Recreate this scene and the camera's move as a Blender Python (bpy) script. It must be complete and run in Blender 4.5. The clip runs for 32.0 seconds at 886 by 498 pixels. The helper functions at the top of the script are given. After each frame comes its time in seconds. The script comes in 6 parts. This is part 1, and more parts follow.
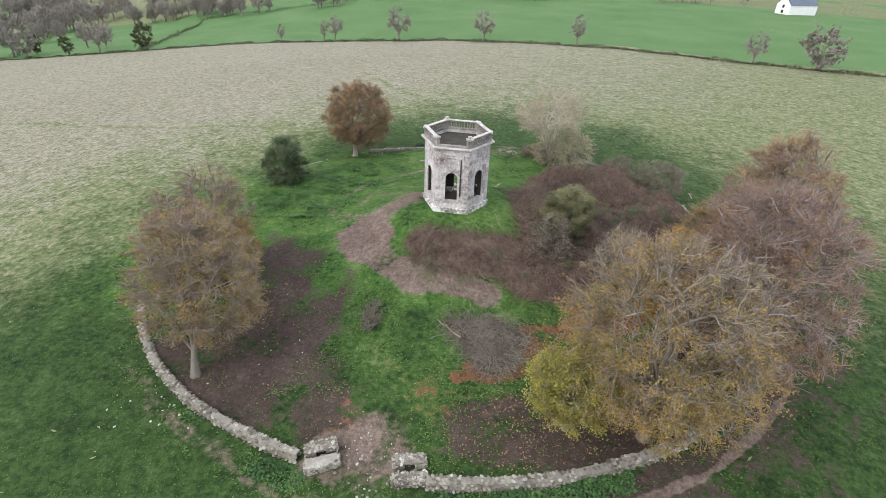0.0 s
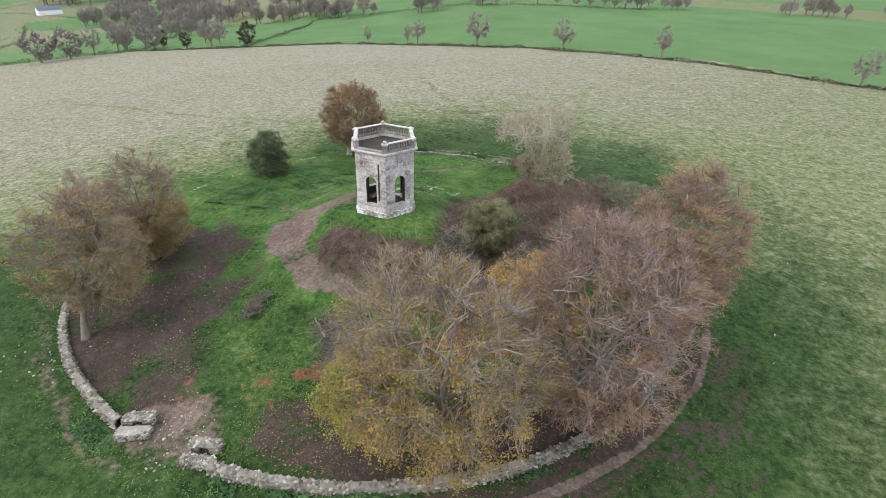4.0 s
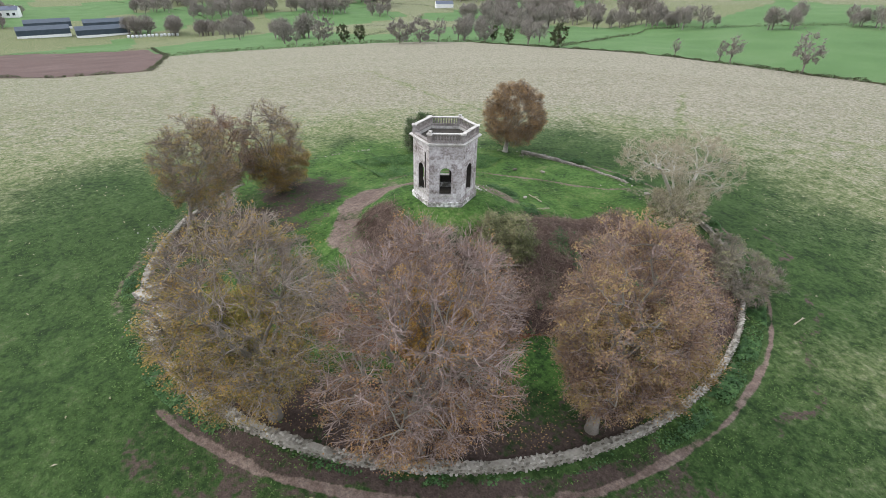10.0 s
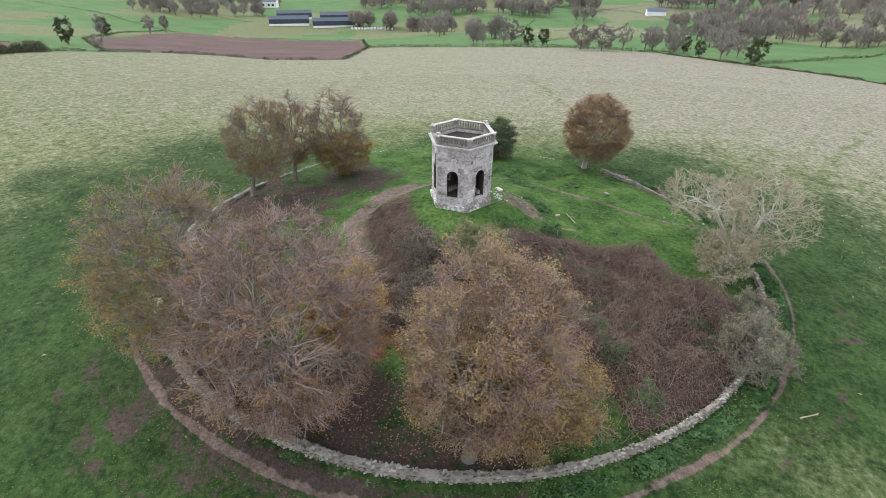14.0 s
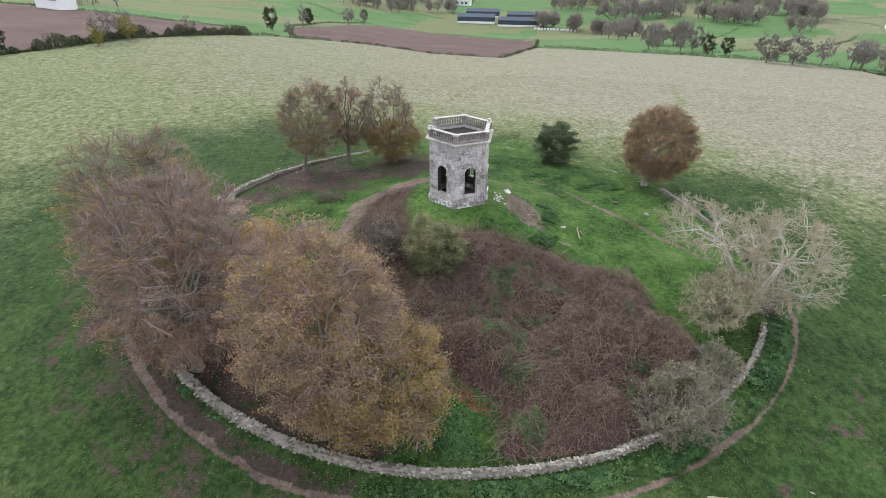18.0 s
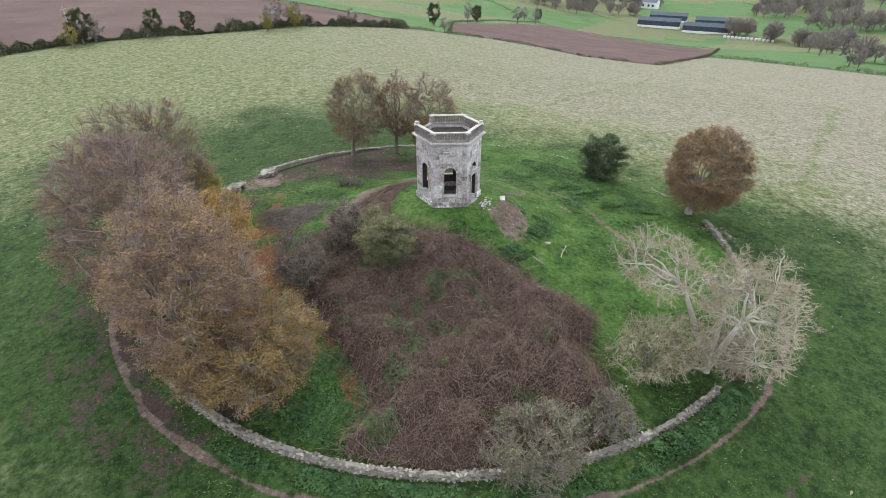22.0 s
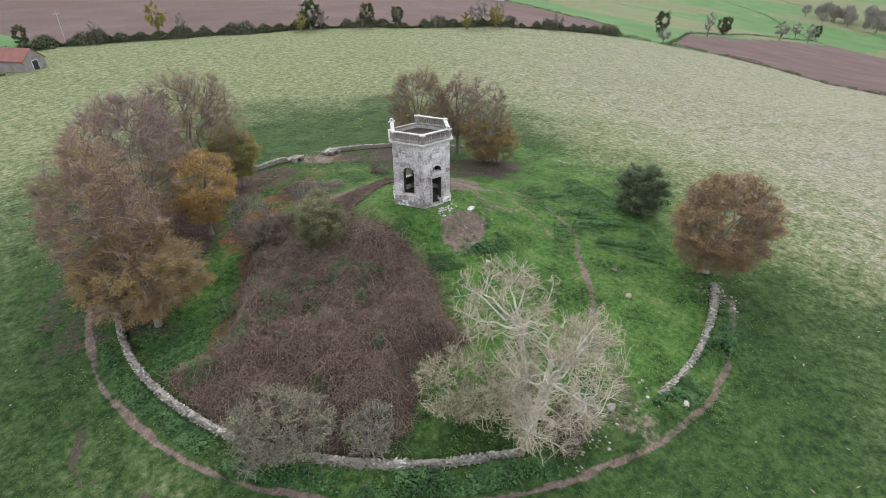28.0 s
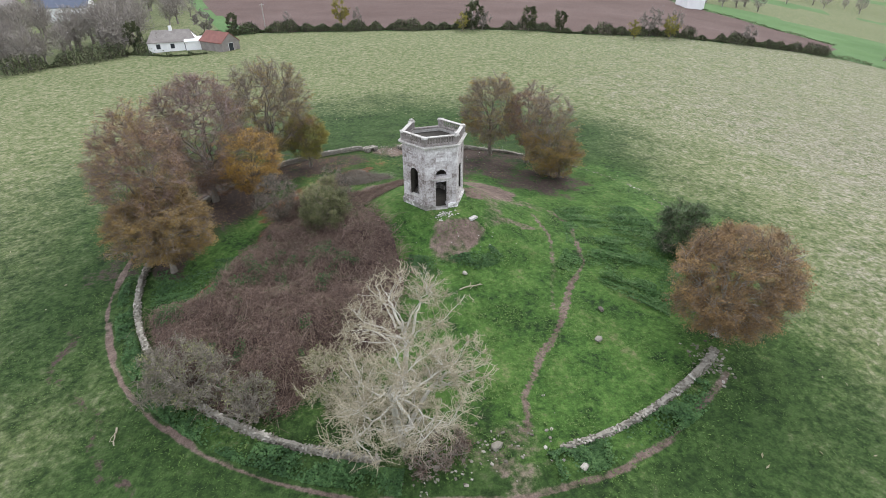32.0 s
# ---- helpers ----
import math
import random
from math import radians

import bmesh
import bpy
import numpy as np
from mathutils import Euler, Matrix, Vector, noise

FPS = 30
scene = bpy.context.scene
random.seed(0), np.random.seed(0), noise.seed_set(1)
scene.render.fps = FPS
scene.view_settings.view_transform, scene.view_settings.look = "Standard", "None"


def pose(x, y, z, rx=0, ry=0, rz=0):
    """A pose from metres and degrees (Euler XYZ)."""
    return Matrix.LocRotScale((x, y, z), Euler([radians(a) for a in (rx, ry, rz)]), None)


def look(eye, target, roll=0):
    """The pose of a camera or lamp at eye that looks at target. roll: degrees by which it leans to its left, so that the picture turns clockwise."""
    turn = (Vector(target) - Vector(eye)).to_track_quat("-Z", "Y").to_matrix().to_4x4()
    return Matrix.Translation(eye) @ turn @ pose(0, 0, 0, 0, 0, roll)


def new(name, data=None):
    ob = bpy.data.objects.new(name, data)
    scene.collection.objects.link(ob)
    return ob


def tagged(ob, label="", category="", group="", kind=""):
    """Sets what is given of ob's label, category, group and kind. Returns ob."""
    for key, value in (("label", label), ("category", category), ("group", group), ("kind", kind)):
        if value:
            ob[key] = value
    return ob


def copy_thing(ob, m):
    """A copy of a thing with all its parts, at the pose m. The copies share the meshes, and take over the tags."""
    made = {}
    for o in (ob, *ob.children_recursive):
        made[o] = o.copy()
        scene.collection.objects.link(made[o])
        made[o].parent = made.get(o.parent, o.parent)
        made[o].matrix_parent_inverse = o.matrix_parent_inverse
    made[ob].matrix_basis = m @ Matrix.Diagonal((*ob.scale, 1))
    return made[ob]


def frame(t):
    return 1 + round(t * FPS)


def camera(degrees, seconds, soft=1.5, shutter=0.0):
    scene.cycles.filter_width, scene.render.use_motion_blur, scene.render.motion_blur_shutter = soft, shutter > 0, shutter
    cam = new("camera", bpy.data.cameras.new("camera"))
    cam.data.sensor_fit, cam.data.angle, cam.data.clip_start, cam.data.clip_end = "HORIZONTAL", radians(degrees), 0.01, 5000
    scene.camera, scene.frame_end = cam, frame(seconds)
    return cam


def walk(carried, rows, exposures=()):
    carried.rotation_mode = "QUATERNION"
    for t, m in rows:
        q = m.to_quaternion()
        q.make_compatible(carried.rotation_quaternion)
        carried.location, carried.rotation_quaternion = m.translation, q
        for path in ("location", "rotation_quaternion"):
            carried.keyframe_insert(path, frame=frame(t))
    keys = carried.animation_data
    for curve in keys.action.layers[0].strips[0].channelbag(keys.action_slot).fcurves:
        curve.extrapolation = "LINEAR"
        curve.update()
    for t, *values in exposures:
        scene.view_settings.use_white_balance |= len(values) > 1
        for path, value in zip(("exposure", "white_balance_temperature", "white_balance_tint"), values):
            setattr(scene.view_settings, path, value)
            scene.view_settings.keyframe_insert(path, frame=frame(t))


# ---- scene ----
cam = camera(79.1, 32.0, soft=0.55)
METRES, EYE, TILT, LEAN, TURN = 118.0, 21.6, -30.7, -1.77, 0.0
ROWS = [
    (0.0, 0.0, 0.0, 0.0, 0.0, 0.0, -0.0),
    (0.5, 0.0158, 0.0005, 0.0002, 2.02, 0.05, -1.12),
    (1.0, 0.0318, 0.0014, 0.001, 4.02, 0.07, -2.24),
    (1.5, 0.0477, 0.0026, 0.002, 5.91, 0.06, -3.34),
    (2.0, 0.0639, 0.0044, 0.003, 7.79, 0.03, -4.39),
    (2.5, 0.0801, 0.0066, 0.0042, 8.79, 0.01, -4.92),
    (3.0, 0.0963, 0.0087, 0.0054, 8.9, 0.02, -5.0),
    (3.5, 0.1122, 0.0103, 0.0068, 9.25, 0.03, -5.28),
    (5.5, 0.1724, 0.0245, 0.0122, 19.07, -0.99, -10.82),
    (6.0, 0.1871, 0.0299, 0.0151, 21.94, -1.51, -12.31),
    (6.5, 0.201, 0.0361, 0.0185, 24.88, -2.17, -13.84),
    (7.0, 0.2146, 0.0434, 0.022, 27.87, -2.88, -15.33),
    (7.5, 0.2279, 0.051, 0.0259, 30.7, -3.6, -16.68),
    (8.0, 0.2403, 0.0593, 0.03, 33.28, -4.34, -17.96),
    (8.5, 0.2532, 0.0681, 0.0346, 35.71, -5.09, -18.95),
    (9.0, 0.2653, 0.0771, 0.039, 38.28, -5.89, -20.1),
    (9.5, 0.2769, 0.0864, 0.0439, 41.05, -6.86, -21.26),
    (10.0, 0.2874, 0.0962, 0.0492, 43.76, -7.85, -22.36),
    (10.5, 0.2975, 0.1063, 0.0546, 46.69, -8.94, -23.42),
    (11.0, 0.3073, 0.1164, 0.0603, 49.71, -10.14, -24.53),
    (11.5, 0.3158, 0.1271, 0.0667, 52.61, -11.37, -25.54),
    (12.0, 0.3245, 0.1382, 0.0736, 55.48, -12.57, -26.37),
    (12.5, 0.3322, 0.1496, 0.0807, 58.29, -13.82, -27.17),
    (13.0, 0.3395, 0.1616, 0.088, 60.93, -14.99, -27.77),
    (13.5, 0.3464, 0.1742, 0.0958, 63.44, -16.12, -28.28),
    (14.0, 0.3529, 0.1869, 0.1036, 66.05, -17.29, -28.8),
    (14.5, 0.3585, 0.2, 0.111, 68.67, -18.52, -29.27),
    (16.5, 0.3745, 0.2531, 0.141, 79.84, -24.09, -30.56),
    (17.0, 0.377, 0.2668, 0.1485, 82.64, -25.52, -30.79),
    (17.5, 0.3788, 0.2806, 0.1561, 85.45, -26.97, -30.94),
    (18.0, 0.3799, 0.2943, 0.1637, 88.25, -28.42, -31.05),
    (18.5, 0.3804, 0.3078, 0.1715, 91.09, -29.89, -31.09),
    (19.0, 0.38, 0.3212, 0.1794, 94.17, -31.52, -31.08),
    (19.5, 0.3787, 0.3348, 0.1873, 97.29, -33.12, -30.94),
    (20.0, 0.3766, 0.3475, 0.1949, 100.36, -34.75, -30.87),
    (20.5, 0.3741, 0.3606, 0.2027, 103.3, -36.26, -30.6),
    (21.0, 0.371, 0.374, 0.2107, 105.99, -37.61, -30.24),
    (21.5, 0.3672, 0.3873, 0.2188, 108.52, -38.85, -29.89),
    (22.0, 0.3629, 0.4003, 0.2267, 109.52, -39.36, -29.78),
    (22.5, 0.3584, 0.4128, 0.2343, 111.61, -40.39, -29.53),
    (23.0, 0.3534, 0.4255, 0.2418, 114.19, -41.67, -29.12),
    (23.5, 0.3478, 0.438, 0.2492, 116.4, -42.74, -28.71),
    (24.0, 0.3416, 0.45, 0.2566, 118.6, -43.8, -28.3),
    (24.5, 0.3352, 0.4618, 0.264, 121.02, -44.92, -27.82),
    (25.0, 0.3283, 0.4736, 0.2713, 123.41, -46.02, -27.21),
    (25.5, 0.3207, 0.4847, 0.2785, 125.83, -47.11, -26.62),
    (27.5, 0.2864, 0.5269, 0.3056, 134.74, -50.71, -23.78),
    (28.0, 0.2765, 0.5368, 0.312, 137.22, -51.61, -22.93),
    (28.5, 0.2661, 0.5462, 0.3183, 139.7, -52.49, -22.01),
    (29.0, 0.2555, 0.555, 0.3242, 142.14, -53.34, -21.09),
    (29.5, 0.2443, 0.5633, 0.3299, 144.6, -54.18, -20.15),
    (30.0, 0.2325, 0.5711, 0.3352, 147.15, -55.01, -19.09),
    (30.5, 0.2202, 0.5784, 0.3401, 149.68, -55.78, -17.97),
    (31.0, 0.2073, 0.5853, 0.3447, 152.14, -56.52, -16.82),
    (31.5, 0.1935, 0.5918, 0.349, 154.61, -57.21, -15.6),
    (32.0, 0.1795, 0.5978, 0.353, 156.83, -57.78, -14.49),
]
SIDE_T, SIDE_X = [0, 6, 13, 19, 25, 32], [0.10, 0.10, -0.08, -0.08, 0.02, 0.20]  # small sideways corrections
walk(cam, [(t, pose(-1.75, -42.3, EYE, TILT, LEAN, TURN) @ pose(METRES * x, METRES * y, METRES * z, 90 + pitch, roll, yaw) @ pose(float(np.interp(t, SIDE_T, SIDE_X)), 0, 0)) for t, x, y, z, yaw, pitch, roll in ROWS])

# ---- light ----
SUN_AZ, SUN_EL = 215.0, 32.0
world = bpy.data.worlds.new("overcast")
scene.world = world
world.use_nodes = True
wn = world.node_tree
sky = wn.nodes.new("ShaderNodeTexSky")
sky.sky_type, sky.sun_disc = "NISHITA", False
sky.sun_elevation, sky.sun_rotation = radians(SUN_EL), radians(90 - SUN_AZ)
sky.air_density, sky.dust_density, sky.ozone_density = 1.0, 4.0, 1.0
soft = wn.nodes.new("ShaderNodeMixRGB")
soft.inputs[0].default_value = 0.85
soft.inputs[2].default_value = (11.6, 12.2, 13.6, 1)
wn.links.new(sky.outputs[0], soft.inputs[1])
wn.links.new(soft.outputs[0], wn.nodes["Background"].inputs[0])
wn.nodes["Background"].inputs[1].default_value = 0.15
sun = new("sun", bpy.data.lights.new("sun", "SUN"))
sun.data.energy, sun.data.angle, sun.data.color = 1.5, radians(25), (1.0, 0.95, 0.88)
sun.matrix_world = look((60 * math.cos(radians(SUN_AZ)), 60 * math.sin(radians(SUN_AZ)), 45), (0, 0, 0))

# ---- lie of the land ----
RING = 25.3
AZ_S = [-180, -164, -145, -130, -110, -90, -40, 0, 45, 90, 124, 160, 171, 180]
SLOPE = [-0.135, -0.095, -0.04, -0.018, -0.014, -0.016, -0.035, -0.04, -0.044, -0.056, -0.092, -0.128, -0.138, -0.135]
LIM_AZ, LIM = [-180, -150, -125, -60, 0, 60, 98, 115, 135, 180], [560, 560, 260, 200, 150, 118, 125, 240, 560, 560]
RING_AZ = [-180, -150, -130, -110, -90, -70, -50, -30, -10, 10, 30, 50, 70, 90, 110, 130, 180]
RING_UP = [-0.35, -0.4, -0.3, 0.1, 0.51, 0.62, 0.42, 0.12, -0.02, 0.11, 0.33, 0.4, 0.22, -0.05, -0.25, -0.35, -0.35]   # rise and fall along the ring wall
PROF_R = [0, 3.4, 4.4, 6, 8, 11, 15, 19, 25, 27, 30, 40]
PROF_Z = [1.42, 1.42, 1.15, 0.35, -0.6, -1.4, -2.0, -2.35, -2.9, -3.12, -3.2, -3.25]


def height(x, y):
    """The ground's height: a mound under the tower on a hill that falls away to the north-west."""
    x, y = np.asarray(x, float), np.asarray(y, float)
    r, az = np.hypot(x, y), np.degrees(np.arctan2(y, x))
    s = np.interp(az, AZ_S, SLOPE)
    far = np.clip(r - 25, 0, None)
    lim = np.interp(az, LIM_AZ, LIM)
    run = np.where(far < lim, far, lim + 0.12 * (far - lim))
    run = run * np.clip(far / 40, 0, 1) ** 0.5
    z = np.interp(r, PROF_R, PROF_Z) + s * run + np.interp(az, RING_AZ, RING_UP) * np.exp(-((r - 25.5) / 8) ** 2)
    bump = np.sin(x * 0.21 + 1.3) * np.cos(y * 0.17) * 0.12 + np.sin(x * 0.047 + y * 0.031) * 0.25 * np.clip(far / 60, 0, 1)
    return z + bump * np.clip((r - 6) / 10, 0, 1)


def ring_r(a):
    """Radius of the ring wall at an azimuth in degrees: not quite a circle."""
    return float(np.interp((a + 180) % 360 - 180, [-180, -150, -120, -90, -55, -20, 5, 45, 75, 100, 130, 180], [25.7, 25.45, 24.95, 25.17, 25.54, 25.28, 25.18, 25.33, 25.12, 24.94, 25.3, 25.7]))


def lumps(x, y, cell, seed):
    """Smooth random lumps from 0 to 1, about one cell across."""
    g = np.random.default_rng(seed).uniform(0, 1, (128, 128))
    u, v = np.asarray(x, float) / cell + 61.3, np.asarray(y, float) / cell + 37.7
    i, j = np.floor(u).astype(int), np.floor(v).astype(int)
    a, b = u - i, v - j
    a, b = a * a * (3 - 2 * a), b * b * (3 - 2 * b)
    q = lambda p, s: g[p % 128, s % 128]
    return (q(i, j) * (1 - a) + q(i + 1, j) * a) * (1 - b) + (q(i, j + 1) * (1 - a) + q(i + 1, j + 1) * a) * b


# ---- mesh helpers ----


def np_mesh(name, verts, faces, smooth=False):
    """A mesh from arrays: verts (n, 3) and faces (m, 3 or 4)."""
    me = bpy.data.meshes.new(name)
    verts, faces = np.asarray(verts, np.float32), np.asarray(faces, np.int32)
    k = faces.shape[1]
    me.vertices.add(len(verts)), me.loops.add(faces.size), me.polygons.add(len(faces))
    me.vertices.foreach_set("co", verts.ravel())
    me.loops.foreach_set("vertex_index", faces.ravel())
    me.polygons.foreach_set("loop_start", np.arange(0, faces.size, k, dtype=np.int32))
    me.polygons.foreach_set("use_smooth", np.full(len(faces), smooth))
    me.update(calc_edges=True)
    return me


def np_part(name, verts, faces, material, parent=None, label="", smooth=False):
    ob = new(name, np_mesh(name, verts, faces, smooth))
    ob.data.materials.append(material)
    if parent is not None:
        ob.parent = parent
    if label:
        tagged(ob, label)
    return ob


def part(name, bm, material, parent=None, label="", smooth=False):
    """Links a bmesh as one mesh object under a thing or a part."""
    me = bpy.data.meshes.new(name)
    bm.to_mesh(me)
    bm.free()
    me.polygons.foreach_set("use_smooth", np.full(len(me.polygons), smooth))
    me.materials.append(material)
    ob = new(name, me)
    if parent is not None:
        ob.parent = parent
    if label:
        tagged(ob, label)
    return ob


def thing(name, at, label, category, group="", rz=0.0, kind=""):
    """An Empty at a thing's base."""
    ob = new(name)
    ob.empty_display_size = 0.3
    ob.matrix_basis = pose(*at, 0, 0, rz)
    return tagged(ob, label, category, group, kind)


def ground_at(x, y):
    return float(height(x, y))


def box_bm(bm, x0, x1, y0, y1, z0, z1, m=None, wob=0.0):
    """Adds a box, with corners moved by up to wob, placed by m."""
    vs = []
    for z in (z0, z1):
        for x, y in ((x0, y0), (x1, y0), (x1, y1), (x0, y1)):
            p = Vector((x, y, z)) + Vector([random.uniform(-wob, wob) for _ in range(3)])
            vs.append(bm.verts.new(m @ p if m else p))
    for f in ((3, 2, 1, 0), (4, 5, 6, 7), (0, 1, 5, 4), (1, 2, 6, 5), (2, 3, 7, 6), (3, 0, 4, 7)):
        bm.faces.new([vs[i] for i in f])
    return vs


def tubes(pts, radii, sides=3):
    """Tapered tubes along many lines at once: pts (n, k, 3), radii (n, k)."""
    n, k, _ = pts.shape
    d = np.gradient(pts, axis=1)
    d /= np.linalg.norm(d, axis=2, keepdims=True) + 1e-9
    ref = np.where(np.abs(d[..., 2:3]) < 0.9, np.array([0, 0, 1.0]), np.array([1.0, 0, 0]))
    a = np.cross(d, ref)
    a /= np.linalg.norm(a, axis=2, keepdims=True) + 1e-9
    b = np.cross(d, a)
    ang = np.arange(sides) * 2 * np.pi / sides
    ring = a[:, :, None] * np.cos(ang)[None, None, :, None] + b[:, :, None] * np.sin(ang)[None, None, :, None]
    v = (pts[:, :, None] + ring * radii[:, :, None, None]).reshape(-1, 3)
    base = (np.arange(n)[:, None, None] * k + np.arange(k - 1)[None, :, None]) * sides
    j = np.arange(sides)[None, None, :]
    j2 = (j + 1) % sides
    f = np.stack([base + j, base + j2, base + sides + j2, base + sides + j], -1).reshape(-1, 4)
    return v, f


def quads(c, size, rng, flat=0.0, aspect=0.6):
    """Leaves: one small quad at each centre, turned at random (flat 1: lying)."""
    n = len(c)
    nrm = rng.normal(size=(n, 3))
    nrm[:, 2] += flat * 3 * np.sign(nrm[:, 2] + 1e-6)
    nrm /= np.linalg.norm(nrm, axis=1, keepdims=True)
    a = np.cross(nrm, rng.normal(size=(n, 3)))
    a /= np.linalg.norm(a, axis=1, keepdims=True)
    b = np.cross(nrm, a)
    s = (size * rng.uniform(0.6, 1.3, n))[:, None]
    v = np.stack([c - a * s, c - b * s * aspect + nrm * s * 0.2, c + a * s, c + b * s * aspect + nrm * s * 0.2], 1).reshape(-1, 3)
    return v, np.arange(4 * n).reshape(n, 4)


def join(*vf):
    vs, fs, o = [], [], 0
    for v, f in vf:
        vs.append(v), fs.append(f + o)
        o += len(v)
    return np.concatenate(vs), np.concatenate(fs)


# ---- materials ----
def nodes_of(name):
    m = bpy.data.materials.new(name)
    m.use_nodes = True
    t = m.node_tree
    return m, t, t.nodes["Principled BSDF"]


def noise_node(t, scale, detail=4, coords=None, rough=0.55, dist=0.0):
    n = t.nodes.new("ShaderNodeTexNoise")
    n.inputs["Scale"].default_value, n.inputs["Detail"].default_value = scale, detail
    n.inputs["Roughness"].default_value, n.inputs["Distortion"].default_value = rough, dist
    if coords:
        t.links.new(coords, n.inputs["Vector"])
    return n.outputs["Fac"]


def ramp(t, fac, stops):
    r = t.nodes.new("ShaderNodeValToRGB")
    e = r.color_ramp.elements
    while len(e) < len(stops):
        e.new(0.5)
    for i, (p, c) in enumerate(stops):
        e[i].position, e[i].color = p, (*c, 1) if len(c) == 3 else c
    t.links.new(fac, r.inputs[0])
    return r.outputs[0]


def mix(t, fac, a, b, mode="MIX"):
    n = t.nodes.new("ShaderNodeMixRGB")
    n.blend_type = mode
    for s, i in ((fac, 0), (a, 1), (b, 2)):
        if isinstance(s, (int, float)):
            n.inputs[i].default_value = s if i == 0 else (s, s, s, 1)
        elif isinstance(s, tuple):
            n.inputs[i].default_value = (*s, 1)
        else:
            t.links.new(s, n.inputs[i])
    return n.outputs[0]


def calc(t, op, a, b=0.0, clamp=False):
    n = t.nodes.new("ShaderNodeMath")
    n.operation, n.use_clamp = op, clamp
    for s, i in ((a, 0), (b, 1)):
        if isinstance(s, (int, float)):
            n.inputs[i].default_value = s
        else:
            t.links.new(s, n.inputs[i])
    return n.outputs[0]


def step(t, x, lo, hi):
    n = t.nodes.new("ShaderNodeMapRange")
    n.interpolation_type = "SMOOTHSTEP"
    t.links.new(x, n.inputs[0])
    n.inputs[1].default_value, n.inputs[2].default_value = lo, hi
    return n.outputs[0]


def bump(t, bsdf, h, strength, dist):
    b = t.nodes.new("ShaderNodeBump")
    b.inputs["Strength"].default_value, b.inputs["Distance"].default_value = strength, dist
    t.links.new(h, b.inputs["Height"])
    t.links.new(b.outputs[0], bsdf.inputs["Normal"])


def attr(t, name):
    n = t.nodes.new("ShaderNodeAttribute")
    n.attribute_name = name
    return n.outputs["Fac"]


def place(t):
    return t.nodes.new("ShaderNodeNewGeometry").outputs["Position"]


def per_island(t):
    return t.nodes.new("ShaderNodeNewGeometry").outputs["Random Per Island"]


def per_object(t):
    return t.nodes.new("ShaderNodeObjectInfo").outputs["Random"]


def mottled(name, stops, scale, rough=0.9, fine=8.0, bump_d=0.02, bump_s=0.5, island=0.0, spec=0.3, objects=0.0, finemix=0.45):
    """A surface of one kind whose colour wanders at two scales."""
    m, t, b = nodes_of(name)
    co = place(t)
    f = mix(t, finemix, noise_node(t, scale, 5, co), noise_node(t, scale * fine, 4, co))
    if island:
        f = mix(t, island, f, per_island(t))
    if objects:
        f = mix(t, objects, f, per_object(t))
    t.links.new(ramp(t, f, stops), b.inputs["Base Color"])
    b.inputs["Roughness"].default_value = rough
    b.inputs["Specular IOR Level"].default_value = spec
    if bump_d:
        bump(t, b, noise_node(t, scale * fine, 5, co), bump_s, bump_d)
    return m


def leafy(name, stops, trans=0.25):
    """Thin leaves, each with a tint of its own."""
    m, t, b = nodes_of(name)
    co = place(t)
    f = mix(t, 0.55, per_island(t), step(t, mix(t, 0.45, noise_node(t, 0.45, 3, co), noise_node(t, 1.7, 2, co)), 0.34, 0.66))
    t.links.new(ramp(t, f, stops), b.inputs["Base Color"])
    b.inputs["Roughness"].default_value = 0.7
    b.inputs["Specular IOR Level"].default_value = 0.25
    return m


BARK = mottled("beech_bark", [(0.3, (0.125, 0.108, 0.086)), (0.55, (0.205, 0.183, 0.152)), (0.75, (0.31, 0.285, 0.245))], 1.5, fine=9, bump_d=0.02)
TWIG = mottled("brown_twigs", [(0.3, (0.145, 0.118, 0.095)), (0.5, (0.225, 0.185, 0.152)), (0.7, (0.32, 0.27, 0.23))], 0.7, bump_d=0, island=0.5)
TWIG_PINK = mottled("reddish_twigs", [(0.3, (0.155, 0.112, 0.098)), (0.5, (0.24, 0.178, 0.156)), (0.7, (0.33, 0.262, 0.235))], 0.7, bump_d=0, island=0.5)
ASH_LIMB = mottled("bleached_ash_limbs", [(0.3, (0.33, 0.30, 0.25)), (0.5, (0.47, 0.445, 0.38)), (0.7, (0.60, 0.575, 0.51))], 1.5, bump_d=0.01)
DARK_BARK = mottled("dark_hedge_stems", [(0.3, (0.045, 0.038, 0.03)), (0.55, (0.08, 0.07, 0.056)), (0.75, (0.13, 0.115, 0.095))], 1.5, bump_d=0.01)
PALE_BARK = mottled("pale_dead_bark", [(0.3, (0.23, 0.195, 0.13)), (0.5, (0.36, 0.315, 0.225)), (0.7, (0.50, 0.455, 0.35))], 1.2, bump_d=0.01, island=0.3)
LEAF_BROWN = leafy("copper_beech_leaves", [(0.1, (0.081, 0.051, 0.031)), (0.4, (0.185, 0.105, 0.059)), (0.7, (0.307, 0.175, 0.074)), (0.95, (0.294, 0.218, 0.090))])
LEAF_GOLD = leafy("golden_beech_leaves", [(0.1, (0.074, 0.065, 0.022)), (0.35, (0.168, 0.139, 0.042)), (0.65, (0.329, 0.217, 0.058)), (0.95, (0.269, 0.154, 0.070))])
LEAF_RUST = leafy("rust_beech_leaves", [(0.1, (0.096, 0.062, 0.034)), (0.5, (0.228, 0.142, 0.068)), (0.9, (0.410, 0.269, 0.115))])
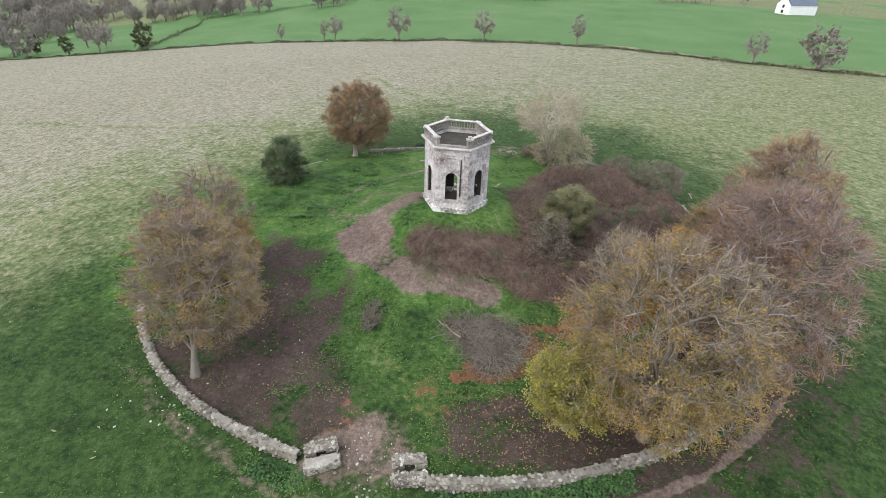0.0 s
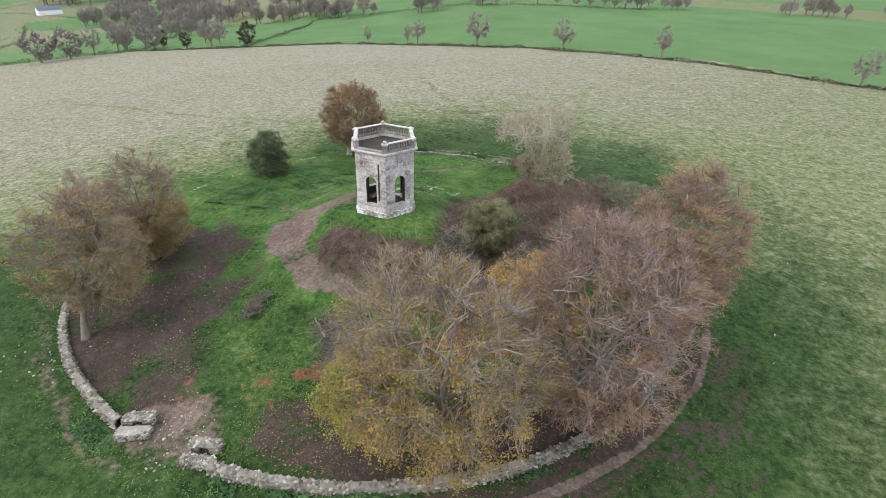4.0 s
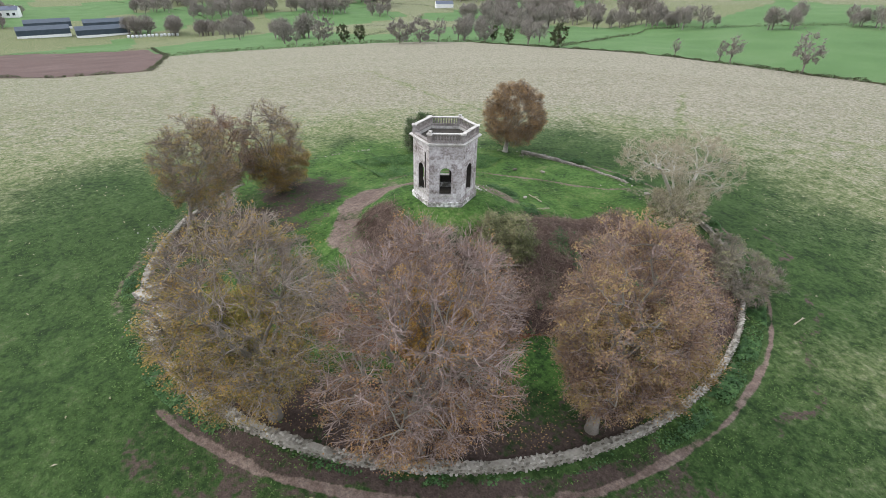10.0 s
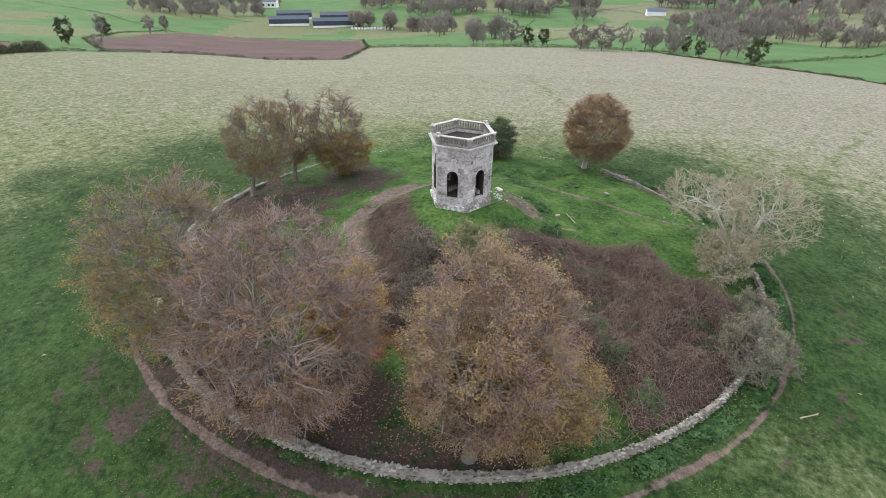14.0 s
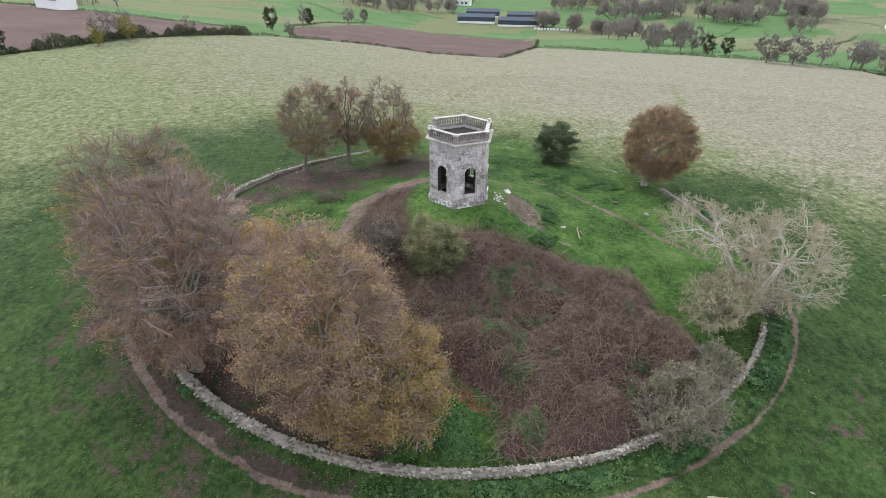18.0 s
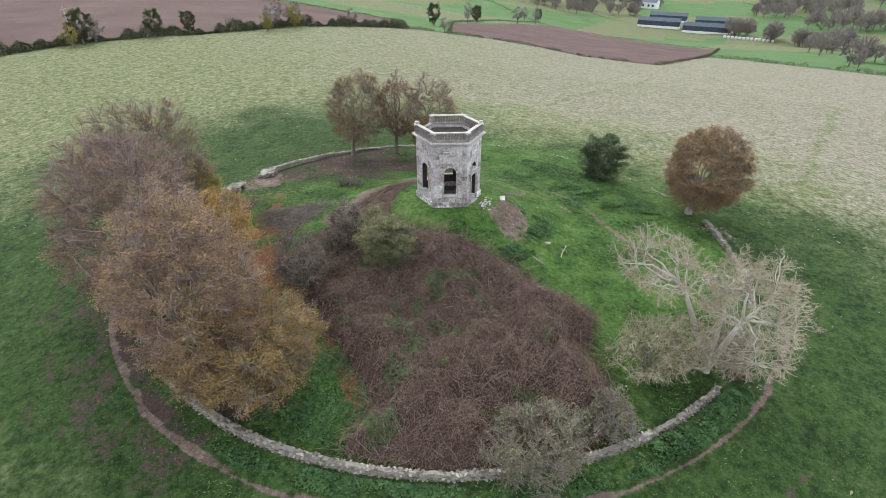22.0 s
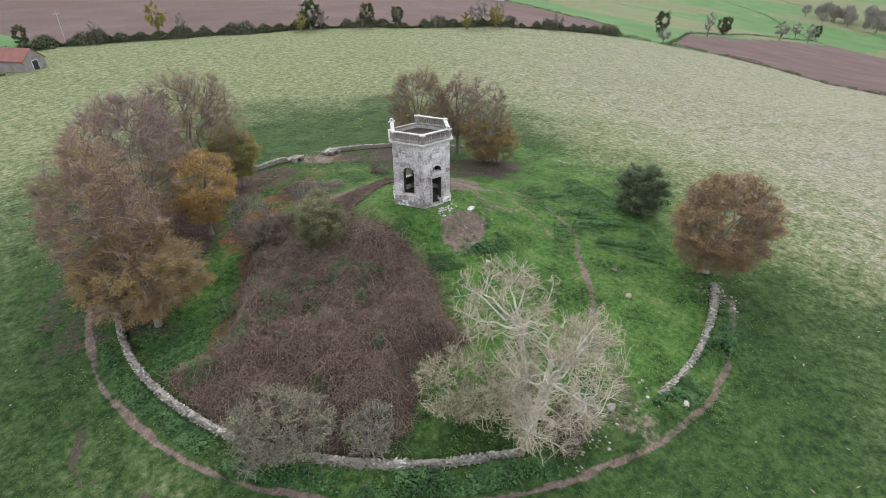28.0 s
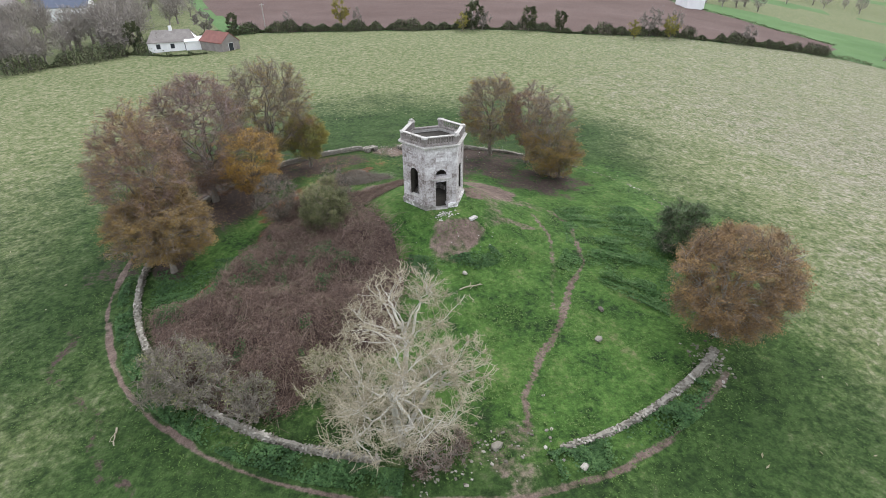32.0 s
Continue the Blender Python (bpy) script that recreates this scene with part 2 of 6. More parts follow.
LEAF_DARK = leafy("evergreen_leaves", [(0.1, (0.024, 0.042, 0.018)), (0.5, (0.066, 0.102, 0.042)), (0.9, (0.125, 0.168, 0.072))])
LEAF_OLIVE = leafy("olive_shrub_leaves", [(0.1, (0.050, 0.057, 0.023)), (0.5, (0.147, 0.154, 0.068)), (0.9, (0.307, 0.297, 0.154))])
BRAMBLE = leafy("bramble_leaves", [(0.15, (0.065, 0.043, 0.034)), (0.4, (0.125, 0.082, 0.064)), (0.62, (0.19, 0.132, 0.10)), (0.8, (0.115, 0.10, 0.06)), (0.95, (0.065, 0.08, 0.036))])
COARSE = leafy("coarse_green_weeds", [(0.1, (0.03, 0.075, 0.018)), (0.5, (0.055, 0.125, 0.032)), (0.9, (0.10, 0.18, 0.06))])
NETTLE = leafy("nettle_and_ivy_leaves", [(0.1, (0.025, 0.06, 0.02)), (0.5, (0.05, 0.11, 0.035)), (0.9, (0.09, 0.17, 0.055))])
THORN = leafy("dark_thorn_leaves", [(0.1, (0.028, 0.028, 0.018)), (0.5, (0.062, 0.060, 0.040)), (0.9, (0.105, 0.098, 0.066))])
LEAF_MIXED = leafy("brown_and_gold_beech_leaves", [(0.1, (0.118, 0.073, 0.053)), (0.35, (0.220, 0.137, 0.094)), (0.6, (0.304, 0.195, 0.095)), (0.82, (0.268, 0.217, 0.084)), (0.95, (0.448, 0.301, 0.109))])
LEAF_ORANGE = leafy("orange_beech_leaves", [(0.1, (0.149, 0.087, 0.025)), (0.5, (0.380, 0.228, 0.057)), (0.9, (0.640, 0.410, 0.109))])
LEAF_AMBER = leafy("amber_beech_leaves", [(0.1, (0.092, 0.063, 0.029)), (0.45, (0.205, 0.138, 0.052)), (0.75, (0.330, 0.215, 0.075)), (0.95, (0.260, 0.212, 0.082))])
LEAF_YELLOW = leafy("yellow_green_leaves", [(0.1, (0.13, 0.13, 0.03)), (0.5, (0.25, 0.23, 0.05)), (0.9, (0.36, 0.30, 0.08))])
PALE_TWIG = mottled("grey_twigs", [(0.3, (0.125, 0.108, 0.085)), (0.5, (0.19, 0.168, 0.135)), (0.7, (0.28, 0.25, 0.205))], 0.8, bump_d=0, island=0.5)
CANE = mottled("bramble_canes", [(0.3, (0.09, 0.06, 0.047)), (0.5, (0.18, 0.122, 0.096)), (0.7, (0.31, 0.235, 0.19))], 0.22, bump_d=0, island=0.4, fine=4)
# Dark brown for the filler sheet under the canes: shade put into colour.
THICKET_DARK = mottled("thicket_inner_shade", [(0.3, (0.04, 0.024, 0.02)), (0.5, (0.075, 0.047, 0.038)), (0.7, (0.13, 0.09, 0.07))], 1.5, bump_d=0.08, bump_s=0.9)
STONE = mottled("weathered_limestone", [(0.32, (0.15, 0.125, 0.112)), (0.41, (0.30, 0.265, 0.252)), (0.51, (0.47, 0.438, 0.432)), (0.60, (0.60, 0.575, 0.568)), (0.68, (0.74, 0.725, 0.715))], 0.75, fine=7, bump_d=0.012, objects=0.14, finemix=0.5)
STONE_DARK = mottled("dark_limestone", [(0.33, (0.12, 0.105, 0.095)), (0.45, (0.20, 0.18, 0.165)), (0.6, (0.31, 0.285, 0.27)), (0.7, (0.44, 0.415, 0.395))], 1.0, fine=5, bump_d=0.012)
PALE_TRUNK = mottled("pale_beech_bark", [(0.3, (0.22, 0.20, 0.17)), (0.7, (0.42, 0.40, 0.36))], 1.5, bump_d=0.02)
PLINTH = mottled("patched_plinth_stone", [(0.36, (0.14, 0.125, 0.11)), (0.47, (0.28, 0.26, 0.24)), (0.53, (0.50, 0.48, 0.46)), (0.58, (0.80, 0.79, 0.77))], 0.75, fine=5, bump_d=0.02)
STONE_WHITE = mottled("lichened_white_limestone", [(0.3, (0.22, 0.205, 0.185)), (0.45, (0.40, 0.38, 0.35)), (0.6, (0.56, 0.54, 0.51)), (0.75, (0.70, 0.69, 0.66))], 1.6, fine=6, bump_d=0.01)
RUBBLE = mottled("rubble_stone", [(0.28, (0.085, 0.075, 0.058)), (0.42, (0.17, 0.155, 0.125)), (0.6, (0.30, 0.278, 0.235)), (0.72, (0.47, 0.445, 0.39))], 0.8, fine=7, bump_d=0.02, objects=0.35)
RUBBLE_JOINED = mottled("rubble_stone_small", [(0.28, (0.085, 0.075, 0.058)), (0.42, (0.17, 0.155, 0.125)), (0.6, (0.30, 0.278, 0.235)), (0.72, (0.47, 0.445, 0.39))], 0.8, fine=7, bump_d=0.02, island=0.35)
# Dark stone; inside the tower its low colour also stands in for shade.
DARK = mottled("dark_masonry_and_shade", [(0.3, (0.03, 0.027, 0.022)), (0.55, (0.06, 0.054, 0.044)), (0.75, (0.10, 0.09, 0.075))], 1.2, bump_d=0.02)


def ground_material():
    m, t, b = nodes_of("pasture")
    co = place(t)
    big, mid, small, tuft = noise_node(t, 0.045, 4, co), noise_node(t, 0.35, 5, co), noise_node(t, 2.2, 5, co, 0.65), noise_node(t, 1.05, 3, co, 0.5, 0.6)
    tiny = noise_node(t, 9.0, 3, co)
    green = ramp(t, mix(t, 0.5, mix(t, 0.5, mid, tuft), small), [(0.36, (0.012, 0.024, 0.009)), (0.46, (0.026, 0.052, 0.014)), (0.56, (0.045, 0.082, 0.023)), (0.68, (0.090, 0.106, 0.052))])
    lush = ramp(t, mix(t, 0.5, mid, small), [(0.38, (0.018, 0.038, 0.012)), (0.46, (0.042, 0.094, 0.020)), (0.56, (0.074, 0.140, 0.032)), (0.67, (0.158, 0.170, 0.079))])
    straw = ramp(t, mix(t, 0.62, tuft, small), [(0.35, (0.105, 0.12, 0.066)), (0.46, (0.192, 0.186, 0.128)), (0.54, (0.272, 0.248, 0.193)), (0.66, (0.348, 0.318, 0.264))])
    olive = ramp(t, mix(t, 0.45, tuft, small), [(0.37, (0.066, 0.100, 0.033)), (0.5, (0.148, 0.168, 0.077)), (0.64, (0.265, 0.250, 0.165))])
    mud = ramp(t, mix(t, 0.5, mid, small), [(0.3, (0.07, 0.048, 0.039)), (0.5, (0.142, 0.104, 0.086)), (0.68, (0.225, 0.178, 0.148))])
    soil = ramp(t, mix(t, 0.5, mid, small), [(0.3, (0.034, 0.024, 0.020)), (0.5, (0.060, 0.043, 0.036)), (0.75, (0.105, 0.08, 0.065))])
    plough = ramp(t, mix(t, 0.4, big, small), [(0.3, (0.085, 0.055, 0.048)), (0.5, (0.112, 0.075, 0.066)), (0.7, (0.145, 0.10, 0.09))])
    bright = ramp(t, mix(t, 0.4, big, small), [(0.3, (0.068, 0.13, 0.045)), (0.5, (0.088, 0.165, 0.058)), (0.7, (0.12, 0.19, 0.08))])
    litter = ramp(t, small, [(0.3, (0.075, 0.04, 0.025)), (0.5, (0.15, 0.062, 0.035)), (0.72, (0.21, 0.11, 0.06))])

    def mask(name, wob=0.5, lo=0.42, hi=0.58):
        n = calc(t, "MULTIPLY", calc(t, "SUBTRACT", mix(t, 0.5, mid, small), 0.5), wob * 2)
        a = attr(t, name)
        return step(t, calc(t, "ADD", a, calc(t, "MULTIPLY", n, calc(t, "MINIMUM", 1.0, calc(t, "MULTIPLY", a, 4.0)))), lo, hi)

    c = mix(t, mask("lush", 0.7, 0.2, 0.8), green, lush)
    c = mix(t, mask("olive", 0.5, 0.1, 0.9), c, olive)
    c = mix(t, mask("straw", 1.0, 0.12, 0.8), c, straw)
    c = mix(t, mask("bright", 0.1), c, bright)
    c = mix(t, mask("plough", 0.05), c, plough)
    c = mix(t, mask("soil", 1.8, 0.3, 0.7), c, soil)
    c = mix(t, mask("mud", 0.9, 0.3, 0.7), c, mud)
    c = mix(t, mask("litter", 1.2, 0.35, 0.65), c, litter)
    grain = ramp(t, mix(t, 0.5, noise_node(t, 4.2, 3, co, 0.6), tiny), [(0.36, (0.62, 0.62, 0.62)), (0.5, (1.0, 1.0, 1.0)), (0.64, (1.42, 1.40, 1.36))])
    c = mix(t, 0.8, c, grain, "MULTIPLY")
    t.links.new(c, b.inputs["Base Color"])
    b.inputs["Roughness"].default_value = 0.95
    b.inputs["Specular IOR Level"].default_value = 0.15
    bump(t, b, mix(t, 0.5, small, tiny), 0.9, 0.12)
    return m


GROUND = ground_material()

# ---- the ground: one sheet out to the horizon ----
FIELD = [(124, 112), (86, 122), (58, 142), (22, 151), (-17, 152), (-75, 160), (-108, 160), (-160, 162), (-225, 118), (-283, 60), (-206, 31), (-222, -36), (-212, -60),
         (-198, -77), (-145, -93), (-97, -106), (-76, -122), (-45, -131), (-10, -147), (20, -129), (53, -118), (150, -80), (190, 20)]
PLOUGH_WEST = [(-206, 31), (-283, 60), (-400, 82), (-560, -10), (-581, -58), (-302, -85), (-222, -62), (-222, -36)]
PLOUGH_SOUTH = [(-198, -79), (-145, -95), (-97, -108), (-76, -124), (-45, -133), (-10, -149), (-5, -240), (-14, -330), (-120, -330), (-258, -210), (-237, -165), (-242, -100)]


def inside(poly, x, y):
    r = np.zeros(np.shape(x), bool)
    for (x0, y0), (x1, y1) in zip(poly, poly[1:] + poly[:1]):
        c = (y0 > y) != (y1 > y)
        r ^= c & (x < (x1 - x0) * (y - y0) / (y1 - y0 + 1e-12) + x0)
    return r


def smooth(x, lo, hi):
    s = np.clip((x - lo) / (hi - lo), 0, 1)
    return s * s * (3 - 2 * s)


def blob(x, y, cx, cy, rx, ry, rot=0.0):
    """1 inside an ellipse, falling off to 0 across its edge."""
    c, s = math.cos(radians(rot)), math.sin(radians(rot))
    u, v = ((x - cx) * c + (y - cy) * s) / rx, (-(x - cx) * s + (y - cy) * c) / ry
    return 1 - smooth(np.hypot(u, v), 0.65, 1.3)


def arc_band(x, y, r0, w, a0, a1):
    r, az = np.hypot(x, y), np.degrees(np.arctan2(y, x))
    mid, half = (a0 + a1) / 2, (a1 - a0) / 2
    d = np.abs((az - mid + 180) % 360 - 180)
    return (1 - smooth(np.abs(r - r0), w * 0.5, w)) * (1 - smooth(d, half - 3, half + 3))


def line_band(x, y, pts, w):
    best = np.full(np.shape(x), 1e9)
    for (x0, y0), (x1, y1) in zip(pts, pts[1:]):
        l2 = (x1 - x0) ** 2 + (y1 - y0) ** 2
        s = np.clip(((x - x0) * (x1 - x0) + (y - y0) * (y1 - y0)) / l2, 0, 1)
        best = np.minimum(best, np.hypot(x - x0 - s * (x1 - x0), y - y0 - s * (y1 - y0)))
    return 1 - smooth(best, w * 0.5, w)


rr = np.concatenate([np.arange(0.5, 34, 0.28), np.arange(34, 60, 0.6), np.arange(60, 300, 2.2), np.geomspace(300, 3500, 60)])
AN = 580
th = np.linspace(-np.pi, np.pi, AN, endpoint=False)
gx, gy = np.outer(rr, np.cos(th)).ravel(), np.outer(rr, np.sin(th)).ravel()
gz = height(gx, gy)
ii, jj = np.meshgrid(np.arange(len(rr) - 1), np.arange(AN), indexing="ij")
j2 = (jj + 1) % AN
gf = np.stack([ii * AN + jj, (ii + 1) * AN + jj, (ii + 1) * AN + j2, ii * AN + j2], -1).reshape(-1, 4)
ground = np_part("ground", np.stack([gx, gy, gz], 1), gf, GROUND, smooth=True)
tagged(ground, "grassy hilltop pasture with bare muddy patches and fields around", "ground", kind="structure")
gr, ga = np.hypot(gx, gy), np.degrees(np.arctan2(gy, gx))
in_field = inside(FIELD, gx, gy)
wx = gx + 2.4 * (lumps(gx, gy, 3.1, 1) - 0.5) + 1.2 * (lumps(gx, gy, 1.2, 2) - 0.5)   # wandering edges
wy = gy + 2.4 * (lumps(gx, gy, 3.1, 3) - 0.5) + 1.2 * (lumps(gx, gy, 1.2, 4) - 0.5)
dry = np.interp(ga, [-180, -150, -130, -100, -60, -20, 40, 75, 105, 135, 180], [0.55, 0.34, 0.15, 0.04, 0.02, 0.0, 0.2, 0.55, 0.86, 0.78, 0.55])
tracks = np.max([line_band(gx + 0.6 * (wx - gx), gy + 0.6 * (wy - gy), p, 0.75) for p in ([(-30, -9), (-36, -7), (-80, 5), (-122, 21), (-190, 32)], [(-16, 45), (-1.5, 49), (11, 56), (21, 84)], [(-1.5, 49), (-20, 88)],
                 [(-6, 64), (19, 75)], [(-20, -45), (-60, -55), (-120, -60)], [(-9, 30), (-50, 44), (-105, 64)], [(-9, -80), (-12, -61), (-12, -38)], [(47, -83), (34, -88), (14, -104)])], axis=0)
patchwork = np.sign(np.sin(gx * 0.017 + 2.0 * np.sin(gy * 0.004)) * np.sin(gy * 0.021 + gx * 0.006 + 1.0))
rag = np.clip(0.72 + 0.6 * lumps(gx, gy, 1.7, 21), 0, 1.15)   # worn unevenly
west = np.interp(ga, [-180, -150, -120, 90, 130, 180], [1, 0.5, 0, 0, 1, 1])
lush_r = np.interp(ga, [-180, -150, -125, -60, 0, 60, 110, 180], [29, 25, 22, 21, 22, 22, 24, 29])
masks = {
    "straw": smooth(gr + 10 * (lumps(gx, gy, 6, 6) - 0.5) + np.interp(ga, [-180, -140, -60, 90, 115, 135, 180], [4, 0, 0, -2, 0, 5, 5]), 22, 80) * dry * in_field * (1 - 0.6 * tracks) + 0.3 * (gr > 420) * (patchwork < 0) * (ga > 80) * (ga < 150),
    "olive": smooth(gr + 12 * (lumps(gx, gy, 7, 8) - 0.5) - np.interp(ga, [-180, -150, -110, -60, 0, 85, 110, 130, 180], [-5, 9, 17, 8, 1, 8, 9, -3, -6]), 18, 46) * np.interp(ga, [-180, -150, -90, -50, -20, 30, 80, 120, 180], [0.82, 0.46, 0.42, 0.45, 0.55, 0.58, 0.48, 0.82, 0.82]) ** (1 - 0.92 * smooth(gr, 34, 72)) * np.where(in_field, 1.0, 0.8),
    "plough": (inside(PLOUGH_WEST, gx, gy) | inside(PLOUGH_SOUTH, gx, gy)).astype(float),
    "bright": (~in_field) * np.where(gr > 330, 0.5 + 0.5 * patchwork, 1.0) * (1 - smooth(-gy, 105, 125) * (gx > 0)),
    "mud": np.max([0.85 * rag * arc_band(wx * 0.12 + gx * 0.88, wy * 0.12 + gy * 0.88, 27.32, 0.27, -12, 77), 0.95 * rag * arc_band(wx * 0.12 + gx * 0.88, wy * 0.12 + gy * 0.88, 27.32, 0.33, -80, -10), 0.92 * rag * blob(wx, wy, -7.2, -3.4, 3.0, 3.8, 10), 0.8 * rag * line_band(gx * 0.5 + wx * 0.5, gy * 0.5 + wy * 0.5, [(-4.2, 0.7), (-5.4, 0.0), (-7.2, -1.8), (-7.4, -4.8), (-5.2, -7.6), (-2.0, -9.2), (1.8, -9.6)], 1.7), 0.7 * rag * blob(wx, wy, -5.2, -23.2, 2.4, 2.6),
                   0.42 * rag * line_band(gx * 0.6 + wx * 0.4, gy * 0.6 + wy * 0.4, [(-22.4, -15.5), (-19.8, -18.2), (-17.4, -19.8), (-15.3, -21.7), (-12.0, -23.9), (-8.6, -25.6), (-5.6, -26.0)], 0.55),
                   0.72 * rag * blob(wx, wy, 0.5, 6.1, 2.7, 2.1, 0), 0.48 * rag * blob(wx, wy, -4.0, 5.0, 2.8, 1.0, 8), 0.42 * rag * line_band(gx * 0.6 + wx * 0.4, gy * 0.6 + wy * 0.4, [(-3, 5), (-6, 1.2), (-9.5, 0.8), (-12, 3.8)], 1.0),
                   0.44 * blob(wx, wy, 7.0, 23.0, 2.2, 2.0, -20) * rag, 0.42 * blob(wx, wy, 6.2, 25.8, 2.0, 0.9, 0) * rag, 0.72 * rag * line_band(gx * 0.8 + wx * 0.2, gy * 0.8 + wy * 0.2, [(5.4, 22.7), (4.0, 20.7), (1.5, 18.6), (-2.5, 15.8), (-8.4, 11.1), (-11.1, 6.1), (-11.7, 3.2)], 0.36),
                   0.55 * rag * line_band(gx * 0.8 + wx * 0.2, gy * 0.8 + wy * 0.2, [(-2.6, 14.8), (-5.5, 11.0), (-8.0, 6.4), (-8.7, 3.2)], 0.34), 0.62 * rag * line_band(gx * 0.9 + wx * 0.1, gy * 0.9 + wy * 0.1, [(7.4, 26.4), (3.2, 27.1), (-1.0, 26.9), (-4.0, 26.3), (-7.0, 25.5), (-9.4, 24.6)], 0.34)], axis=0),
    "soil": np.max([rag * blob(wx, wy, -14, -13.6, 7.6, 5.6, 45), rag * blob(wx, wy, -16.5, -6, 5.4, 5.4), rag * blob(wx, wy, -9.0, -20.0, 3.6, 2.6, -30), rag * blob(wx, wy, 7, -21.6, 8, 3.2, 12), blob(wx, wy, 17, -16, 8, 5, 45), blob(wx, wy, 22.5, -8.5, 2.4, 5, 15), blob(wx, wy, -12, -19, 5, 4)], axis=0) * np.clip(0.38 + 1.05 * lumps(gx, gy, 2.3, 31), 0, 1.1) * (gr < 25.2) * 0.85 + np.max([0.66 * arc_band(wx * 0.5 + gx * 0.5, wy * 0.5 + gy * 0.5, 26.5, 1.0, -78, -14), 0.46 * arc_band(wx * 0.5 + gx * 0.5, wy * 0.5 + gy * 0.5, 28.9, 2.0, -80, -35), 0.36 * arc_band(gx, gy, 29.2, 2.2, -40, -12), 0.40 * arc_band(wx, wy, 30.3, 0.5, -5, 55), 0.42 * arc_band(wx, wy, 31.8, 0.7, -75, -25)], axis=0),
    "lush": np.maximum((1 - smooth(gr + 6 * (lumps(gx, gy, 6, 18) - 0.5), lush_r - 4, lush_r + 8)) * (1 - 0.55 * smooth(gr, 9, 13) * smooth(-gy, 8, 12)), 0.4 * (1 - smooth(gr + 8 * (lumps(gx, gy, 6, 19) - 0.5), 29, 50)) * west),
    "litter": np.max([0.9 * rag * blob(wx, wy, 4.4, -15.6, 2.6, 1.8), 0.28 * blob(wx, wy, 0, -19, 7, 3.5), 0.8 * blob(wx, wy, 10, -11, 3, 5, -40), 0.85 * rag * line_band(wx, wy, [(1.4, -17.1), (3.5, -16.4), (6.0, -13.6), (9.3, -11.4), (14.1, -6.6), (17.4, -2.0), (20.2, 1.0)], 0.95), 0.28 * rag * blob(wx, wy, -2.0, -20.2, 6.5, 2.6)], axis=0) * (gr < 25),
}
for key, val in masks.items():
    ground.data.attributes.new(key, "FLOAT", "POINT").data.foreach_set("value", val.astype(np.float32))

# ---- the tower: a six-sided stone belvedere ----
T0, BASE_Z = -10.7, 1.25          # turn of the first corner, foot of the plinth
SIDES = [19.3, 79.3, 139.3, 199.3, 259.3, 319.3]
DOOR_SIDE, BROKEN_SIDE = 79.3, 259.3
tower = thing("belvedere_tower", (0, 0, BASE_Z), "roofless six-sided grey limestone belvedere tower with arched openings", "tower")


def side_pose(az, apothem, z=0.0):
    """Face frame: x along the face, y outwards, z up, in the tower's frame."""
    a = radians(az)
    return Matrix.Translation((apothem * math.cos(a), apothem * math.sin(a), z)) @ pose(0, 0, 0, 0, 0, az - 90)


def hex_ring(bm, r_out, r_in, z0, z1):
    """A six-sided ring with corners at the tower's corners."""
    rings = []
    for r, z in ((r_out, z0), (r_out, z1), (r_in, z1), (r_in, z0)):
        rings.append([bm.verts.new((r * math.cos(radians(T0 + 60 * k)), r * math.sin(radians(T0 + 60 * k)), z)) for k in range(6)])
    for a, b in zip(rings, rings[1:] + rings[:1]):
        for k in range(6):
            bm.faces.new((a[k], a[(k + 1) % 6], b[(k + 1) % 6], b[k]))


R_BODY, R_IN = 2.70, 2.18
AP = R_BODY * math.cos(radians(30))
WALL_Z0, WALL_Z1 = 0.62, 5.55


def opening_of(az):
    """Half width, sill, spring line of the arch: in the tower's frame."""
    return (0.50, 1.24, 3.2) if az != DOOR_SIDE else (0.49, 0.20, 3.25)


